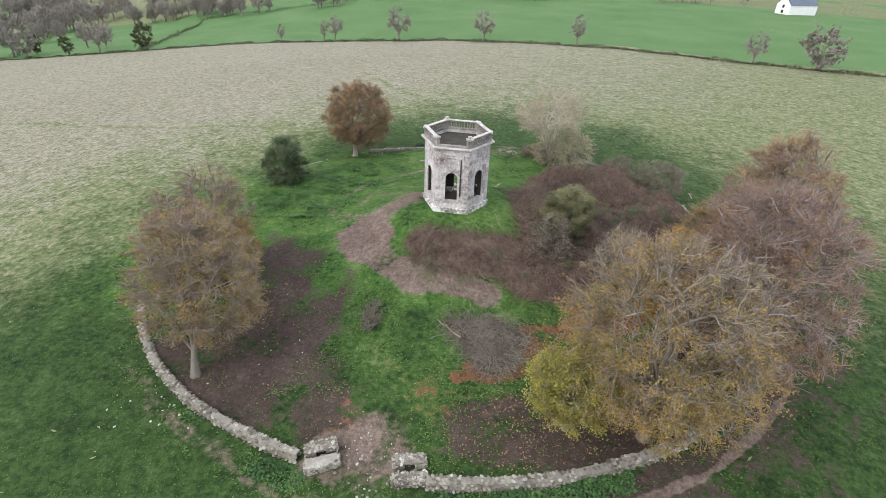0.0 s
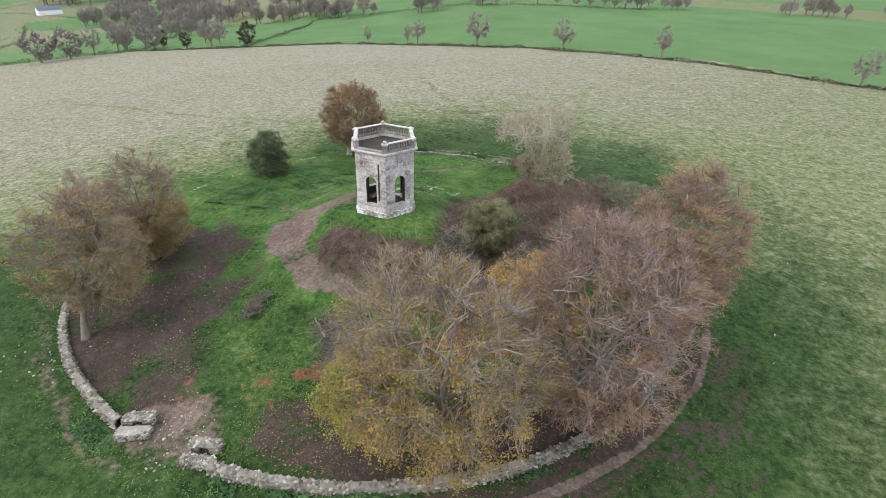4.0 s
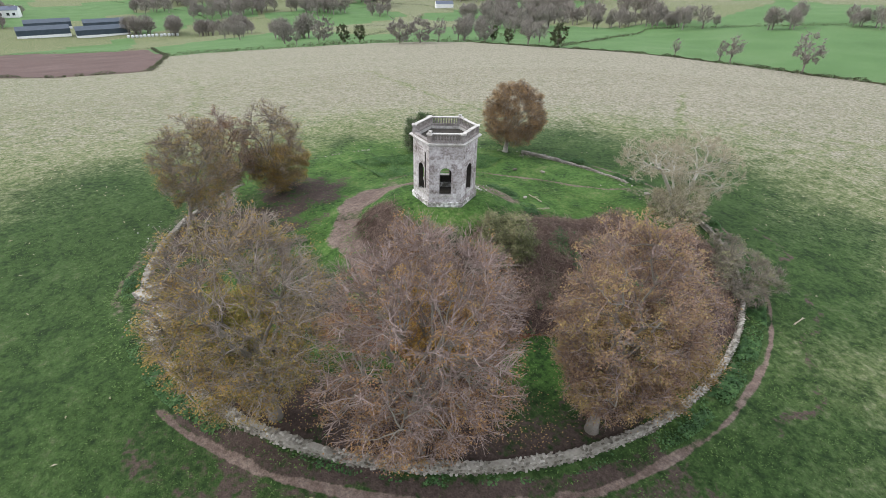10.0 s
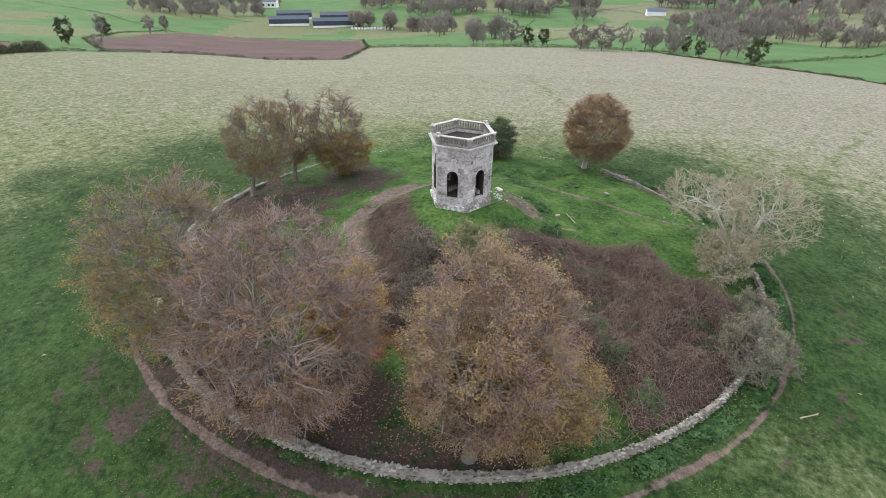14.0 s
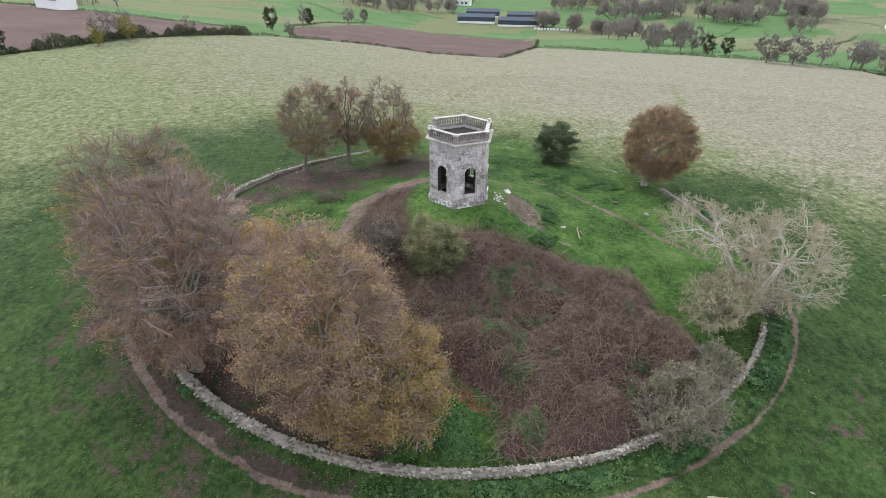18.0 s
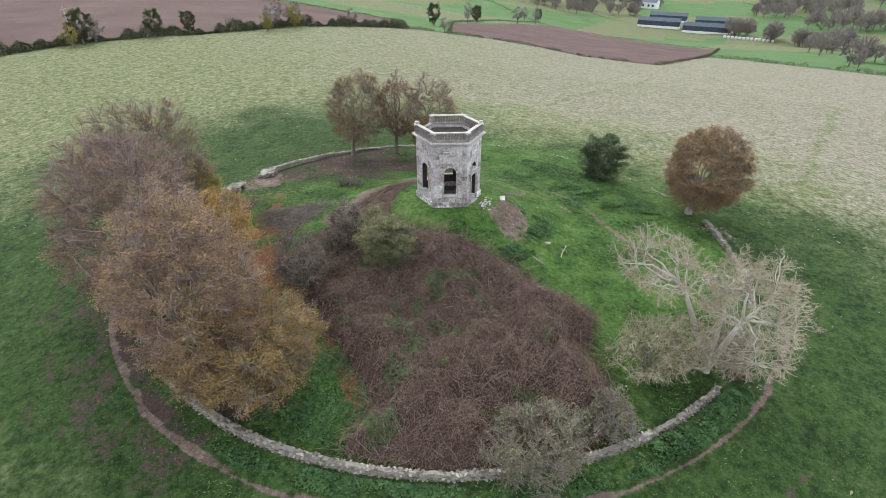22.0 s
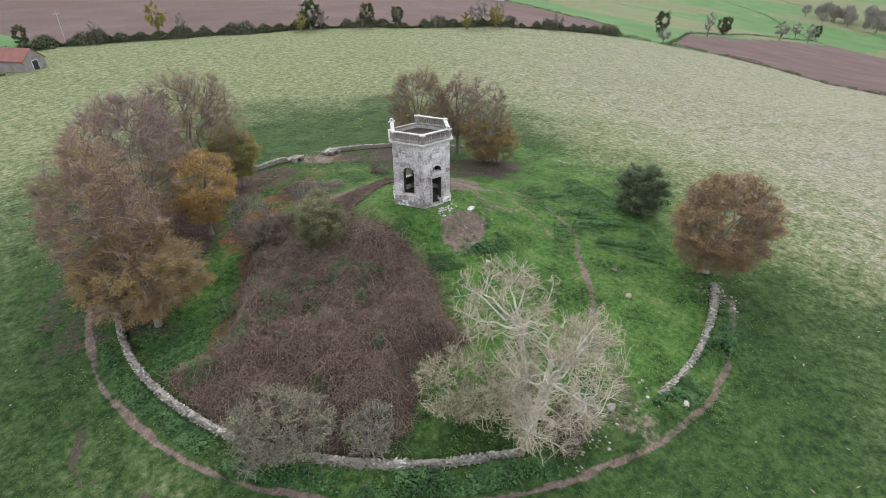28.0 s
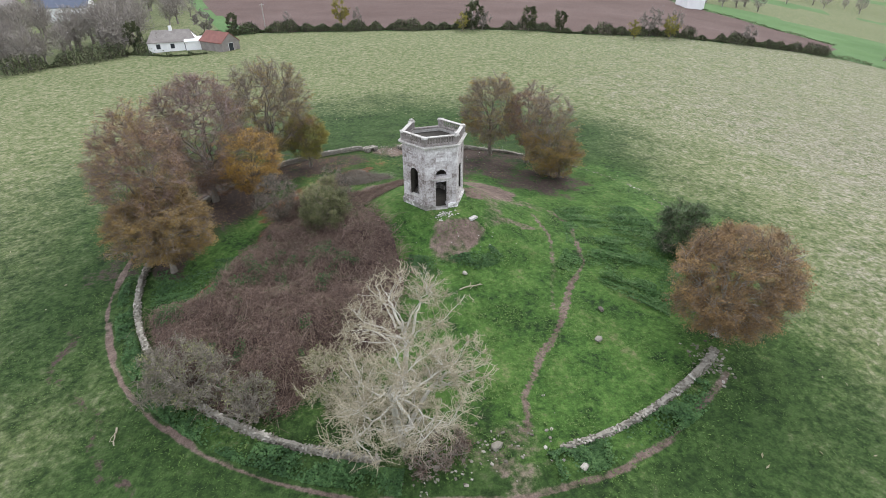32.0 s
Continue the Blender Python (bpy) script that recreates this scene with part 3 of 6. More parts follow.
def wall_panel(az):
    """One face of the shaft: thick masonry with an arched opening cut through."""
    hw, sill, spring = opening_of(az)
    m = side_pose(az, AP)
    thick = AP - R_IN * math.cos(radians(30))
    half_o, half_i = R_BODY / 2, R_IN / 2
    arch = [(hw * math.cos(a), spring + hw * math.sin(a)) for a in np.linspace(0, math.pi, 13)]
    hole = [(-hw, max(sill, WALL_Z0))] + arch[::-1] + [(hw, max(sill, WALL_Z0))]
    bm = bmesh.new()

    def v(x, z, y):
        k = 1 + (half_i / half_o - 1) * (-y / thick)
        return bm.verts.new(m @ Vector((x * k if abs(x) > hw + 0.01 else x, y, z)))
    for y in (0.0, -thick):
        loop = [v(x, z, y) for x, z in hole]
        top = [v(x, WALL_Z1, y) for x in (-half_o, *[p[0] for p in hole[1:-1]], half_o)]
        bl, br = v(-half_o, WALL_Z0, y), v(half_o, WALL_Z0, y)
        sl, sr = v(-half_o, hole[0][1], y), v(half_o, hole[0][1], y)
        spl, spr = v(-half_o, spring, y), v(half_o, spring, y)
        fs = [(sl, loop[0], loop[1], spl), (loop[-1], sr, spr, loop[-2]), (spl, loop[1], top[1], top[0]), (loop[-2], spr, top[-1], top[-2])]
        for i in range(1, len(loop) - 2):
            fs.append((loop[i], loop[i + 1], top[i + 1], top[i]))
        if hole[0][1] > WALL_Z0 + 0.01:
            fs.append((bl, br, sr, loop[-1], loop[0], sl))
        for f in fs:
            bm.faces.new(f if y == 0 else f[::-1])
        if y == 0:
            front = loop
        else:
            n = len(loop)
            for i in range(n):
                if i == n - 1 and hole[0][1] <= WALL_Z0 + 0.01:
                    continue
                bm.faces.new((front[(i + 1) % n], front[i], loop[i], loop[(i + 1) % n]))
    ob = part("wall_face", bm, STONE, tower)
    # Inner faces take the dark stone, painting in the unlit interior.
    ob.data.materials.append(DARK)
    for p in ob.data.polygons:
        if (m.inverted() @ p.center).y < -0.1:
            p.material_index = 1
    return ob


FACES = {az: wall_panel(az) for az in SIDES}


def block_mesh(kind):
    """A dressed block 1 x 1 x 1 with chamfered front edges; y is outwards."""
    bm = bmesh.new()
    box_bm(bm, -0.5, 0.5, -0.5, 0.5, -0.5, 0.5)
    front = [e for e in bm.edges if all(v.co.y > 0.4 for v in e.verts)]
    bmesh.ops.bevel(bm, geom=front, offset=0.01, segments=1, affect="EDGES")
    for v in bm.verts:
        if v.co.y > 0.4:
            v.co.y += random.uniform(-0.06, 0.03)
    me = bpy.data.meshes.new("block")
    bm.to_mesh(me)
    bm.free()
    me.materials.append(STONE)
    return me


BLOCKS = [block_mesh(k) for k in range(5)]
COURSE = (WALL_Z1 - WALL_Z0) / 13


def face_blocks(az, single):
    """Dressed stone courses over one face, stopped at the opening; the corner blocks stand proud as flat pilasters."""
    rng = np.random.default_rng(int(az))
    hw, sill, spring = opening_of(az)
    m, half, vf = side_pose(az, AP), R_BODY / 2, []
    for c in range(13):
        z0 = WALL_Z0 + c * COURSE
        z1 = z0 + COURSE
        gap = 0.0
        if z1 > sill + 0.02 and z0 < spring + hw + 0.02:
            zm = max(z0, spring)
            gap = hw + 0.15 if z0 < spring else math.sqrt(max(0.0, (hw + 0.15) ** 2 - (zm - spring) ** 2))
        for lo, hi in (((-half, -gap), (gap, half)) if gap else ((-half, half),)):
            x = lo
            while x < hi - 0.02:
                ln = rng.uniform(0.42, 0.78)
                if x == -half:
                    ln = 0.40
                if hi - x - ln < 0.25 or (hi == half and hi - x - ln < 0.2):
                    ln = hi - x
                elif hi == half and hi - x - ln < 0.42:
                    ln = hi - x - 0.40
                corner = x == -half or abs(x + ln - half) < 1e-6
                d = 0.026 if corner and ln < 0.5 else 0.010 + rng.uniform(-0.003, 0.004)
                mm = m @ Matrix.Translation((x + ln / 2, d / 2 - 0.01, (z0 + z1) / 2)) @ Matrix.Diagonal((ln - 0.004, d + 0.02, COURSE - 0.004, 1))
                me = BLOCKS[rng.integers(0, 5)]
                if single:
                    o = new("ashlar_block", me)
                    o.parent = FACES[az]
                    o.matrix_basis = mm
                else:
                    vf.append((me, mm))
                x += ln
    if vf:
        bm = bmesh.new()
        for me, mm in vf:
            k = len(bm.verts)
            bm.from_mesh(me)
            bm.verts.ensure_lookup_table()
            for v in bm.verts[k:]:
                v.co = mm @ v.co
        tagged(part("ashlar_facing", bm, STONE, FACES[az]), kind="stuff")
    # arch stones, sill and sunk tablet
    for k in range(9):
        a0, a1 = math.pi * k / 9 + 0.02, math.pi * (k + 1) / 9 - 0.02
        bm = bmesh.new()
        vs = [bm.verts.new(m @ Vector((r * math.cos(a), y, spring + r * math.sin(a)))) for y in (-0.05, 0.016) for r, a in ((hw - 0.01, a0), (hw + 0.16, a0), (hw + 0.16, a1), (hw - 0.01, a1))]
        for f in ((0, 1, 2, 3), (7, 6, 5, 4), (0, 4, 5, 1), (1, 5, 6, 2), (2, 6, 7, 3), (3, 7, 4, 0)):
            bm.faces.new([vs[i] for i in f])
        bmesh.ops.recalc_face_normals(bm, faces=bm.faces)
        part("voussoir", bm, STONE, FACES[az])
    for sx in (-1, 1):
        bm = bmesh.new()
        box_bm(bm, sx * hw - (0.15 if sx < 0 else 0.01), sx * hw + (0.15 if sx > 0 else 0.01), -0.05, 0.016, max(sill, WALL_Z0), spring - 0.015, m, 0.004)
        part("jamb", bm, STONE, FACES[az])
    if az != DOOR_SIDE:
        bm = bmesh.new()
        box_bm(bm, -hw - 0.10, hw + 0.10, -0.3, 0.05, sill - 0.12, sill + 0.01, m, 0.01)
        part("window_sill", bm, STONE_WHITE, FACES[az], "pale projecting stone sill")
    for x0, x1, z0, z1 in ((-0.62, 0.62, 4.96, 5.03), (-0.62, 0.62, 4.42, 4.48), (-0.62, -0.55, 4.484, 4.956), (0.55, 0.62, 4.484, 4.956)):
        bm = bmesh.new()
        box_bm(bm, x0, x1, 0.0, 0.035, z0, z1, m, 0.004)
        part("tablet_moulding", bm, STONE, FACES[az])


for az in SIDES:
    face_blocks(az, az in (19.3, 79.3, 319.3, 259.3))

# doorway: lintel with a ledge, architrave strips
m = side_pose(DOOR_SIDE, AP)
for nm, b_, mt in (("door_lintel", (-0.60, 0.60, -0.4, 0.06, 2.66, 2.84), STONE), ("door_cornice", (-0.80, 0.80, -0.3, 0.14, 2.844, 2.96), STONE_WHITE), ("lunette_sill", (-0.48, 0.48, -0.4, 0.03, 2.964, 3.16), STONE),
                   ("architrave", (-0.72, -0.50, -0.02, 0.075, 0.16, 2.656), STONE), ("architrave", (0.50, 0.72, -0.02, 0.075, 0.16, 2.656), STONE), ("threshold", (-0.55, 0.55, -0.5, 0.22, 0.0, 0.19), STONE_WHITE)):
    bm = bmesh.new()
    box_bm(bm, *b_, m, 0.006)
    part(nm, bm, mt, tower)
m = side_pose(BROKEN_SIDE, AP)
bm = bmesh.new()
box_bm(bm, -0.78, -0.68, 0.0, 0.07, 1.7, 4.85, m)
part("drainpipe_chase", bm, DARK, tower, "dark vertical chase down the wall face")

for az in SIDES:
    for r, z0, z1, mt, nm in ((2.83, -0.6, 0.47, PLINTH, "plinth_side"), (2.88, 0.474, 0.615, PLINTH, "plinth_moulding")):
        m, ap, hs = side_pose(az, 0), r * math.cos(radians(30)), r / 2
        for x0, x1 in (((-hs, -0.56), (0.56, hs)) if az == DOOR_SIDE else ((-hs, hs),)):
            bm = bmesh.new()
            k = 1.9 / r
            vs = [bm.verts.new(m @ Vector((x * (k if y < 0 and abs(x) > 0.6 else 1), ap if y > 0 else 1.9 * math.cos(radians(30)), z))) for z in (z0, z1) for x, y in ((x0, -1), (x1, -1), (x1, 1), (x0, 1))]
            for f in ((3, 2, 1, 0), (4, 5, 6, 7), (0, 1, 5, 4), (1, 2, 6, 5), (2, 3, 7, 6), (3, 0, 4, 7)):
                bm.faces.new([vs[q] for q in f])
            part(nm, bm, mt, tower)
bm = bmesh.new()
hex_ring(bm, 2.78, 2.46, 5.555, 5.65)
hex_ring(bm, 2.92, 2.46, 5.654, 5.74)
hex_ring(bm, 3.06, 2.46, 5.744, 5.84)
part("cornice", bm, STONE_WHITE, tower, "projecting moulded cornice, pale on top")
bm = bmesh.new()
hex_ring(bm, 2.78, 2.44, 5.844, 5.98)
part("parapet_base", bm, STONE_DARK, tower)
bm = bmesh.new()
box = [bm.verts.new((2.45 * math.cos(radians(T0 + 60 * k)), 2.45 * math.sin(radians(T0 + 60 * k)), 5.58)) for k in range(6)]
bm.faces.new(box)
box = [bm.verts.new((2.1 * math.cos(radians(T0 + 60 * k)), 2.1 * math.sin(radians(T0 + 60 * k)), 5.40)) for k in range(6)]
bm.faces.new(box[::-1])
part("roof_deck", bm, DARK, tower, "flat dirty stone roof deck")
# The floor is coloured dark too, as part of the painted interior shade.
bm = bmesh.new()
bm.faces.new([bm.verts.new((2.3 * math.cos(radians(T0 + 60 * k)), 2.3 * math.sin(radians(T0 + 60 * k)), 0.25)) for k in range(6)])
part("floor_slab", bm, DARK, tower)

# balustrade
BAL_PROFILE = [(0.0, 0.075), (0.06, 0.075), (0.08, 0.045), (0.14, 0.065), (0.23, 0.085), (0.34, 0.055), (0.43, 0.04), (0.48, 0.065), (0.535, 0.075)]
bv, bf = [], []
for i, (z, r) in enumerate(BAL_PROFILE):
    for k in range(6):
        bv.append((r * math.cos(k * math.pi / 3), r * math.sin(k * math.pi / 3), z))
    if i:
        for k in range(6):
            a, b_ = (i - 1) * 6 + k, (i - 1) * 6 + (k + 1) % 6
            bf.append((a, b_, b_ + 6, a + 6))
BALUSTER = np_mesh("baluster", bv, bf, True)
BALUSTER.materials.append(STONE_DARK)
AP2 = 2.62 * math.cos(radians(30))
for az in SIDES:
    m = side_pose(az, AP2)
    if az != BROKEN_SIDE:
        # Rail in two layers: a darker body and a paler top.
        bm = bmesh.new()
        box_bm(bm, -1.34, 1.34, -0.14, 0.14, 6.51, 6.565, m, 0.006)
        rail = part("balustrade_rail", bm, STONE_DARK, tower, "dark stone rail of the balustrade")
        bm = bmesh.new()
        box_bm(bm, -1.34, 1.34, -0.15, 0.15, 6.568, 6.61, m, 0.01)
        part("coping", bm, STONE_WHITE, rail, "worn pale coping on the rail")
        for k in range(9):
            o = new("baluster", BALUSTER)
            o.parent = rail
            o.matrix_basis = m @ Matrix.Translation((-0.92 + 0.23 * k, 0, 5.978))
for k in range(6):
    a = T0 + 60 * k
    m = pose(2.62 * math.cos(radians(a)), 2.62 * math.sin(radians(a)), 0, 0, 0, a)
    bm = bmesh.new()
    box_bm(bm, -0.16, 0.16, -0.2, 0.2, 5.982, 6.50, m, 0.006)
    part("pedestal", bm, STONE_DARK, tower)
    bm = bmesh.new()
    box_bm(bm, -0.2, 0.21, -0.24, 0.24, 6.504, 6.625, m, 0.012)
    part("pedestal_cap", bm, STONE_WHITE, tower)
    if k in (2, 5):
        bm = bmesh.new()
        box_bm(bm, -0.08, 0.08, -0.08, 0.08, 6.614, 6.70, m, 0.01)
        box_bm(bm, -0.13, 0.13, -0.13, 0.13, 6.704, 6.82, m, 0.03)
        part("finial_stump", bm, STONE_WHITE, tower, "stump of a lost stone finial")

# ---- the ring wall ----
def wall_width(a):
    """The wall is broad by the gateway and thin towards the north."""
    return float(np.interp((a + 180) % 360 - 180, [-150, -94, -40, 10, 60, 92, 112], [1.1, 1.45, 1.2, 0.8, 0.7, 0.8, 1.2]))


def ring_wall(name, a0, a1, h0, h1, label):
    """A dry rubble wall along the ring from azimuth a0 to a1: a core with stones set on faces and top."""
    n = max(2, int((a1 - a0) / 1.2))
    az = np.radians(np.linspace(a0, a1, n + 1))
    vs, fs = [], []
    for i, a in enumerate(az):
        slim, ring = wall_width(math.degrees(a)), ring_r(math.degrees(a))
        h = h0 + (h1 - h0) * i / n - 0.06 + 0.05 * math.sin(i * 1.7) + random.uniform(-0.05, 0.05)
        for dr, top in ((-0.2, 0), (-0.14, 1), (0.14, 1), (0.2, 0)):
            r = ring + dr * slim
            x, y = r * math.cos(a), r * math.sin(a)
            vs.append((x, y, ground_at(x, y) - 0.3 if not top else ground_at(ring * math.cos(a), ring * math.sin(a)) + h))
    for i in range(n):
        for k in range(4):
            fs.append((i * 4 + k, (i + 1) * 4 + k, (i + 1) * 4 + (k + 1) % 4, i * 4 + (k + 1) % 4))
    ob = np_part(name, vs, fs, RUBBLE_JOINED)
    return tagged(ob, label, "stone wall", "ring wall")


WALLS = [(ring_wall("ring_wall", -94, 57, 0.56, 0.46, "curved dry rubble stone wall round the mound, pale lichened top"), -94, 57, 0.56, 0.46, 1, (-22, 2)),
         (ring_wall("ring_wall", 80, 114, 0.14, 0.42, "tumbled low stretch of the curved rubble wall"), 80, 114, 0.14, 0.42, 2),
         (ring_wall("ring_wall", 118, 200, -0.1, -0.08, "low grassed-over stretch of the curved rubble wall"), 118, 200, 0.0, 0.02, 3, None, 0.72),
         (ring_wall("ring_wall", 200, 250, 0.1, 0.6, "curved rubble wall stretch beside the gateway"), 200, 250, 0.1, 0.6, 4)]

# ---- trees ----
def in_crown(n, rng, cr, lo, hi, rough, ph, under=1.0):
    """Points in a lumpy crown shell; cr: half sizes."""
    d = rng.normal(size=(n, 3))
    d /= np.linalg.norm(d, axis=1, keepdims=True)
    lump = 1 + rough * (np.sin(3.1 * d[:, 0] + ph) * np.cos(2.7 * d[:, 1] + 2 * ph) + 0.6 * np.sin(6.3 * d[:, 1] + 5.1 * d[:, 2] + ph))
    rad = rng.uniform(lo ** 3, hi ** 3, n) ** (1 / 3)
    d[:, 2] = np.where(d[:, 2] < 0, d[:, 2] * under, d[:, 2])
    return d * (rad * lump)[:, None] * np.array(cr)


def nearest(src, pts, up=0.6):
    """For each point the index of a near source, with a liking for lower ones."""
    out = np.empty(len(pts), int)
    for i in range(0, len(pts), 400):
        d = pts[i:i + 400, None] - src[None]
        cost = np.einsum("ijk,ijk->ij", d, d) + up * np.clip(-d[..., 2], 0, None) * 6
        out[i:i + 400] = cost.argmin(1)
    return out


def arcs(o, p, k, rng, lift=0.12, wob=0.08):
    """Bowed lines from o to p with k points."""
    s = np.linspace(0, 1, k)[None, :, None]
    ln = np.linalg.norm(p - o, axis=1)[:, None, None]
    bow = np.array([0, 0, 1.0])[None, None] * lift * ln + rng.normal(size=(len(o), 1, 3)) * wob * ln
    pts = o[:, None] * (1 - s) + p[:, None] * s + bow * (s * (1 - s) * 2)
    jit = rng.normal(size=pts.shape) * 0.025 * ln
    jit[:, 0] = 0
    return pts + jit


def tree_meshes(seed, crown, centre, limbs=9, branches=70, twigs=600, fine=3000, trunk_r=0.35, fork=2.2, stems=1, leaves=9000, leaf=0.06, rough=0.16, lean=(0, 0), leaf_bias=0.0, twig_w=1.0, wild=1.0, under=1.0, even=0.25, thick=0.5, side=(0.0, 0.0)):
    """Trunk, twigs and leaves of a tree standing at the origin."""
    rng = np.random.default_rng(seed)
    ph = rng.uniform(0, 6)
    c = np.array(centre, float)
    tops = in_crown(limbs, rng, crown, 0.45, 0.75, rough, ph, under) + c
    tops[:, 2] = np.maximum(tops[:, 2], c[2] - 0.25 * crown[2])
    bases = np.stack([np.array([0.5 * (i % stems) - 0.25 * (stems - 1), 0.2 * (i % stems), -0.3]) for i in range(limbs)])
    forkp = np.array([lean[0], lean[1], fork]) + rng.normal(size=(limbs, 3)) * [0.12, 0.12, 0.45]
    tp = np.stack([bases[0], bases[0] * 0.6 + [0.03, 0, fork * 0.3], [lean[0] * 0.6, lean[1] * 0.6, fork * 0.75], [lean[0] * 1.1, lean[1] * 1.1, fork * 1.25]])[None]
    trunk = tubes(tp, np.array([[trunk_r * 1.45, trunk_r, trunk_r * 0.85, trunk_r * 0.7]]), 9)
    lp = arcs(forkp, tops, 7, rng, 0.10, 0.10 * wild)
    lr = np.linspace(trunk_r * thick, trunk_r * 0.12, 7)[None] * rng.uniform(0.7, 1.1, (limbs, 1))
    limb = tubes(lp, lr, 6)
    src = lp[:, 2:].reshape(-1, 3)
    bp_ = in_crown(branches, rng, crown, 0.6, 0.92, rough, ph, under) + c
    bl = arcs(src[nearest(src, bp_)], bp_, 6, rng, 0.06, 0.10 * wild)
    br = np.linspace(trunk_r * 0.16, trunk_r * 0.05, 6)[None].repeat(branches, 0)
    branch = tubes(bl, br, 4)
    src2 = bl[:, 1:].reshape(-1, 3)
    tpnt = in_crown(twigs, rng, crown, 0.45, 1.0, rough, ph, under) + c
    tl = arcs(src2[nearest(src2, tpnt, 0.3)], tpnt, 4, rng, 0.02, 0.10 * wild)
    tr = np.linspace(0.028, 0.012, 4)[None].repeat(twigs, 0) * twig_w
    tw = tubes(tl, tr, 3)
    src3 = tl[:, 1:].reshape(-1, 3)
    fo = src3[rng.integers(0, len(src3), fine)]
    outw = (fo - c) / np.array(crown)
    outw /= np.linalg.norm(outw, axis=1, keepdims=True) + 1e-6
    fp = fo + (outw * 0.7 + rng.normal(size=(fine, 3)) * 0.6 + [0, 0, 0.1]) * rng.uniform(0.45, 1.2, (fine, 1)) * (crown[0] / 6.5) ** 0.5 / wild ** 0.5
    fl = arcs(fo, fp, 3, rng, 0.05, 0.08 * wild)
    fr = np.array([[0.0115, 0.006]]).repeat(fine, 0) * twig_w
    fi = tubes(fl[:, ::2], fr, 3)
    out = {"trunk": join(trunk, limb, branch), "twigs": join(tw, fi)}
    if leaves:
        allp = np.concatenate([fl[:, 1:].reshape(-1, 3), tl[:, 2:].reshape(-1, 3)])
        low = np.exp(-leaf_bias * (allp[:, 2] - c[2]) / crown[2])
        clump = even + np.clip(np.sin(allp[:, 0] * 0.9 + ph) + np.sin(allp[:, 1] * 0.8 + 2 * ph) + 1.2 * np.sin(allp[:, 2] * 2.4 + 0.5 * allp[:, 0]), 0, None)
        pr = low * clump * np.exp(side[0] * (allp[:, 0] - c[0]) / crown[0] + side[1] * (allp[:, 1] - c[1]) / crown[1])
        pick = rng.choice(len(allp), leaves, p=pr / pr.sum())
        out["crown"] = quads(allp[pick] + rng.normal(size=(leaves, 3)) * 0.14, leaf, rng)
    return out


def plant(name, at, label, category, meshes, bark, twig, leaf, group="", rz=0.0):
    ob = thing(name, (at[0], at[1], ground_at(*at)), label, category, group, rz)
    np_part("trunk", *meshes["trunk"], bark, ob, smooth=True)
    np_part("twig_canopy", *meshes["twigs"], twig, ob)
    if "crown" in meshes:
        np_part("crown", *meshes["crown"], leaf, ob)
    return ob


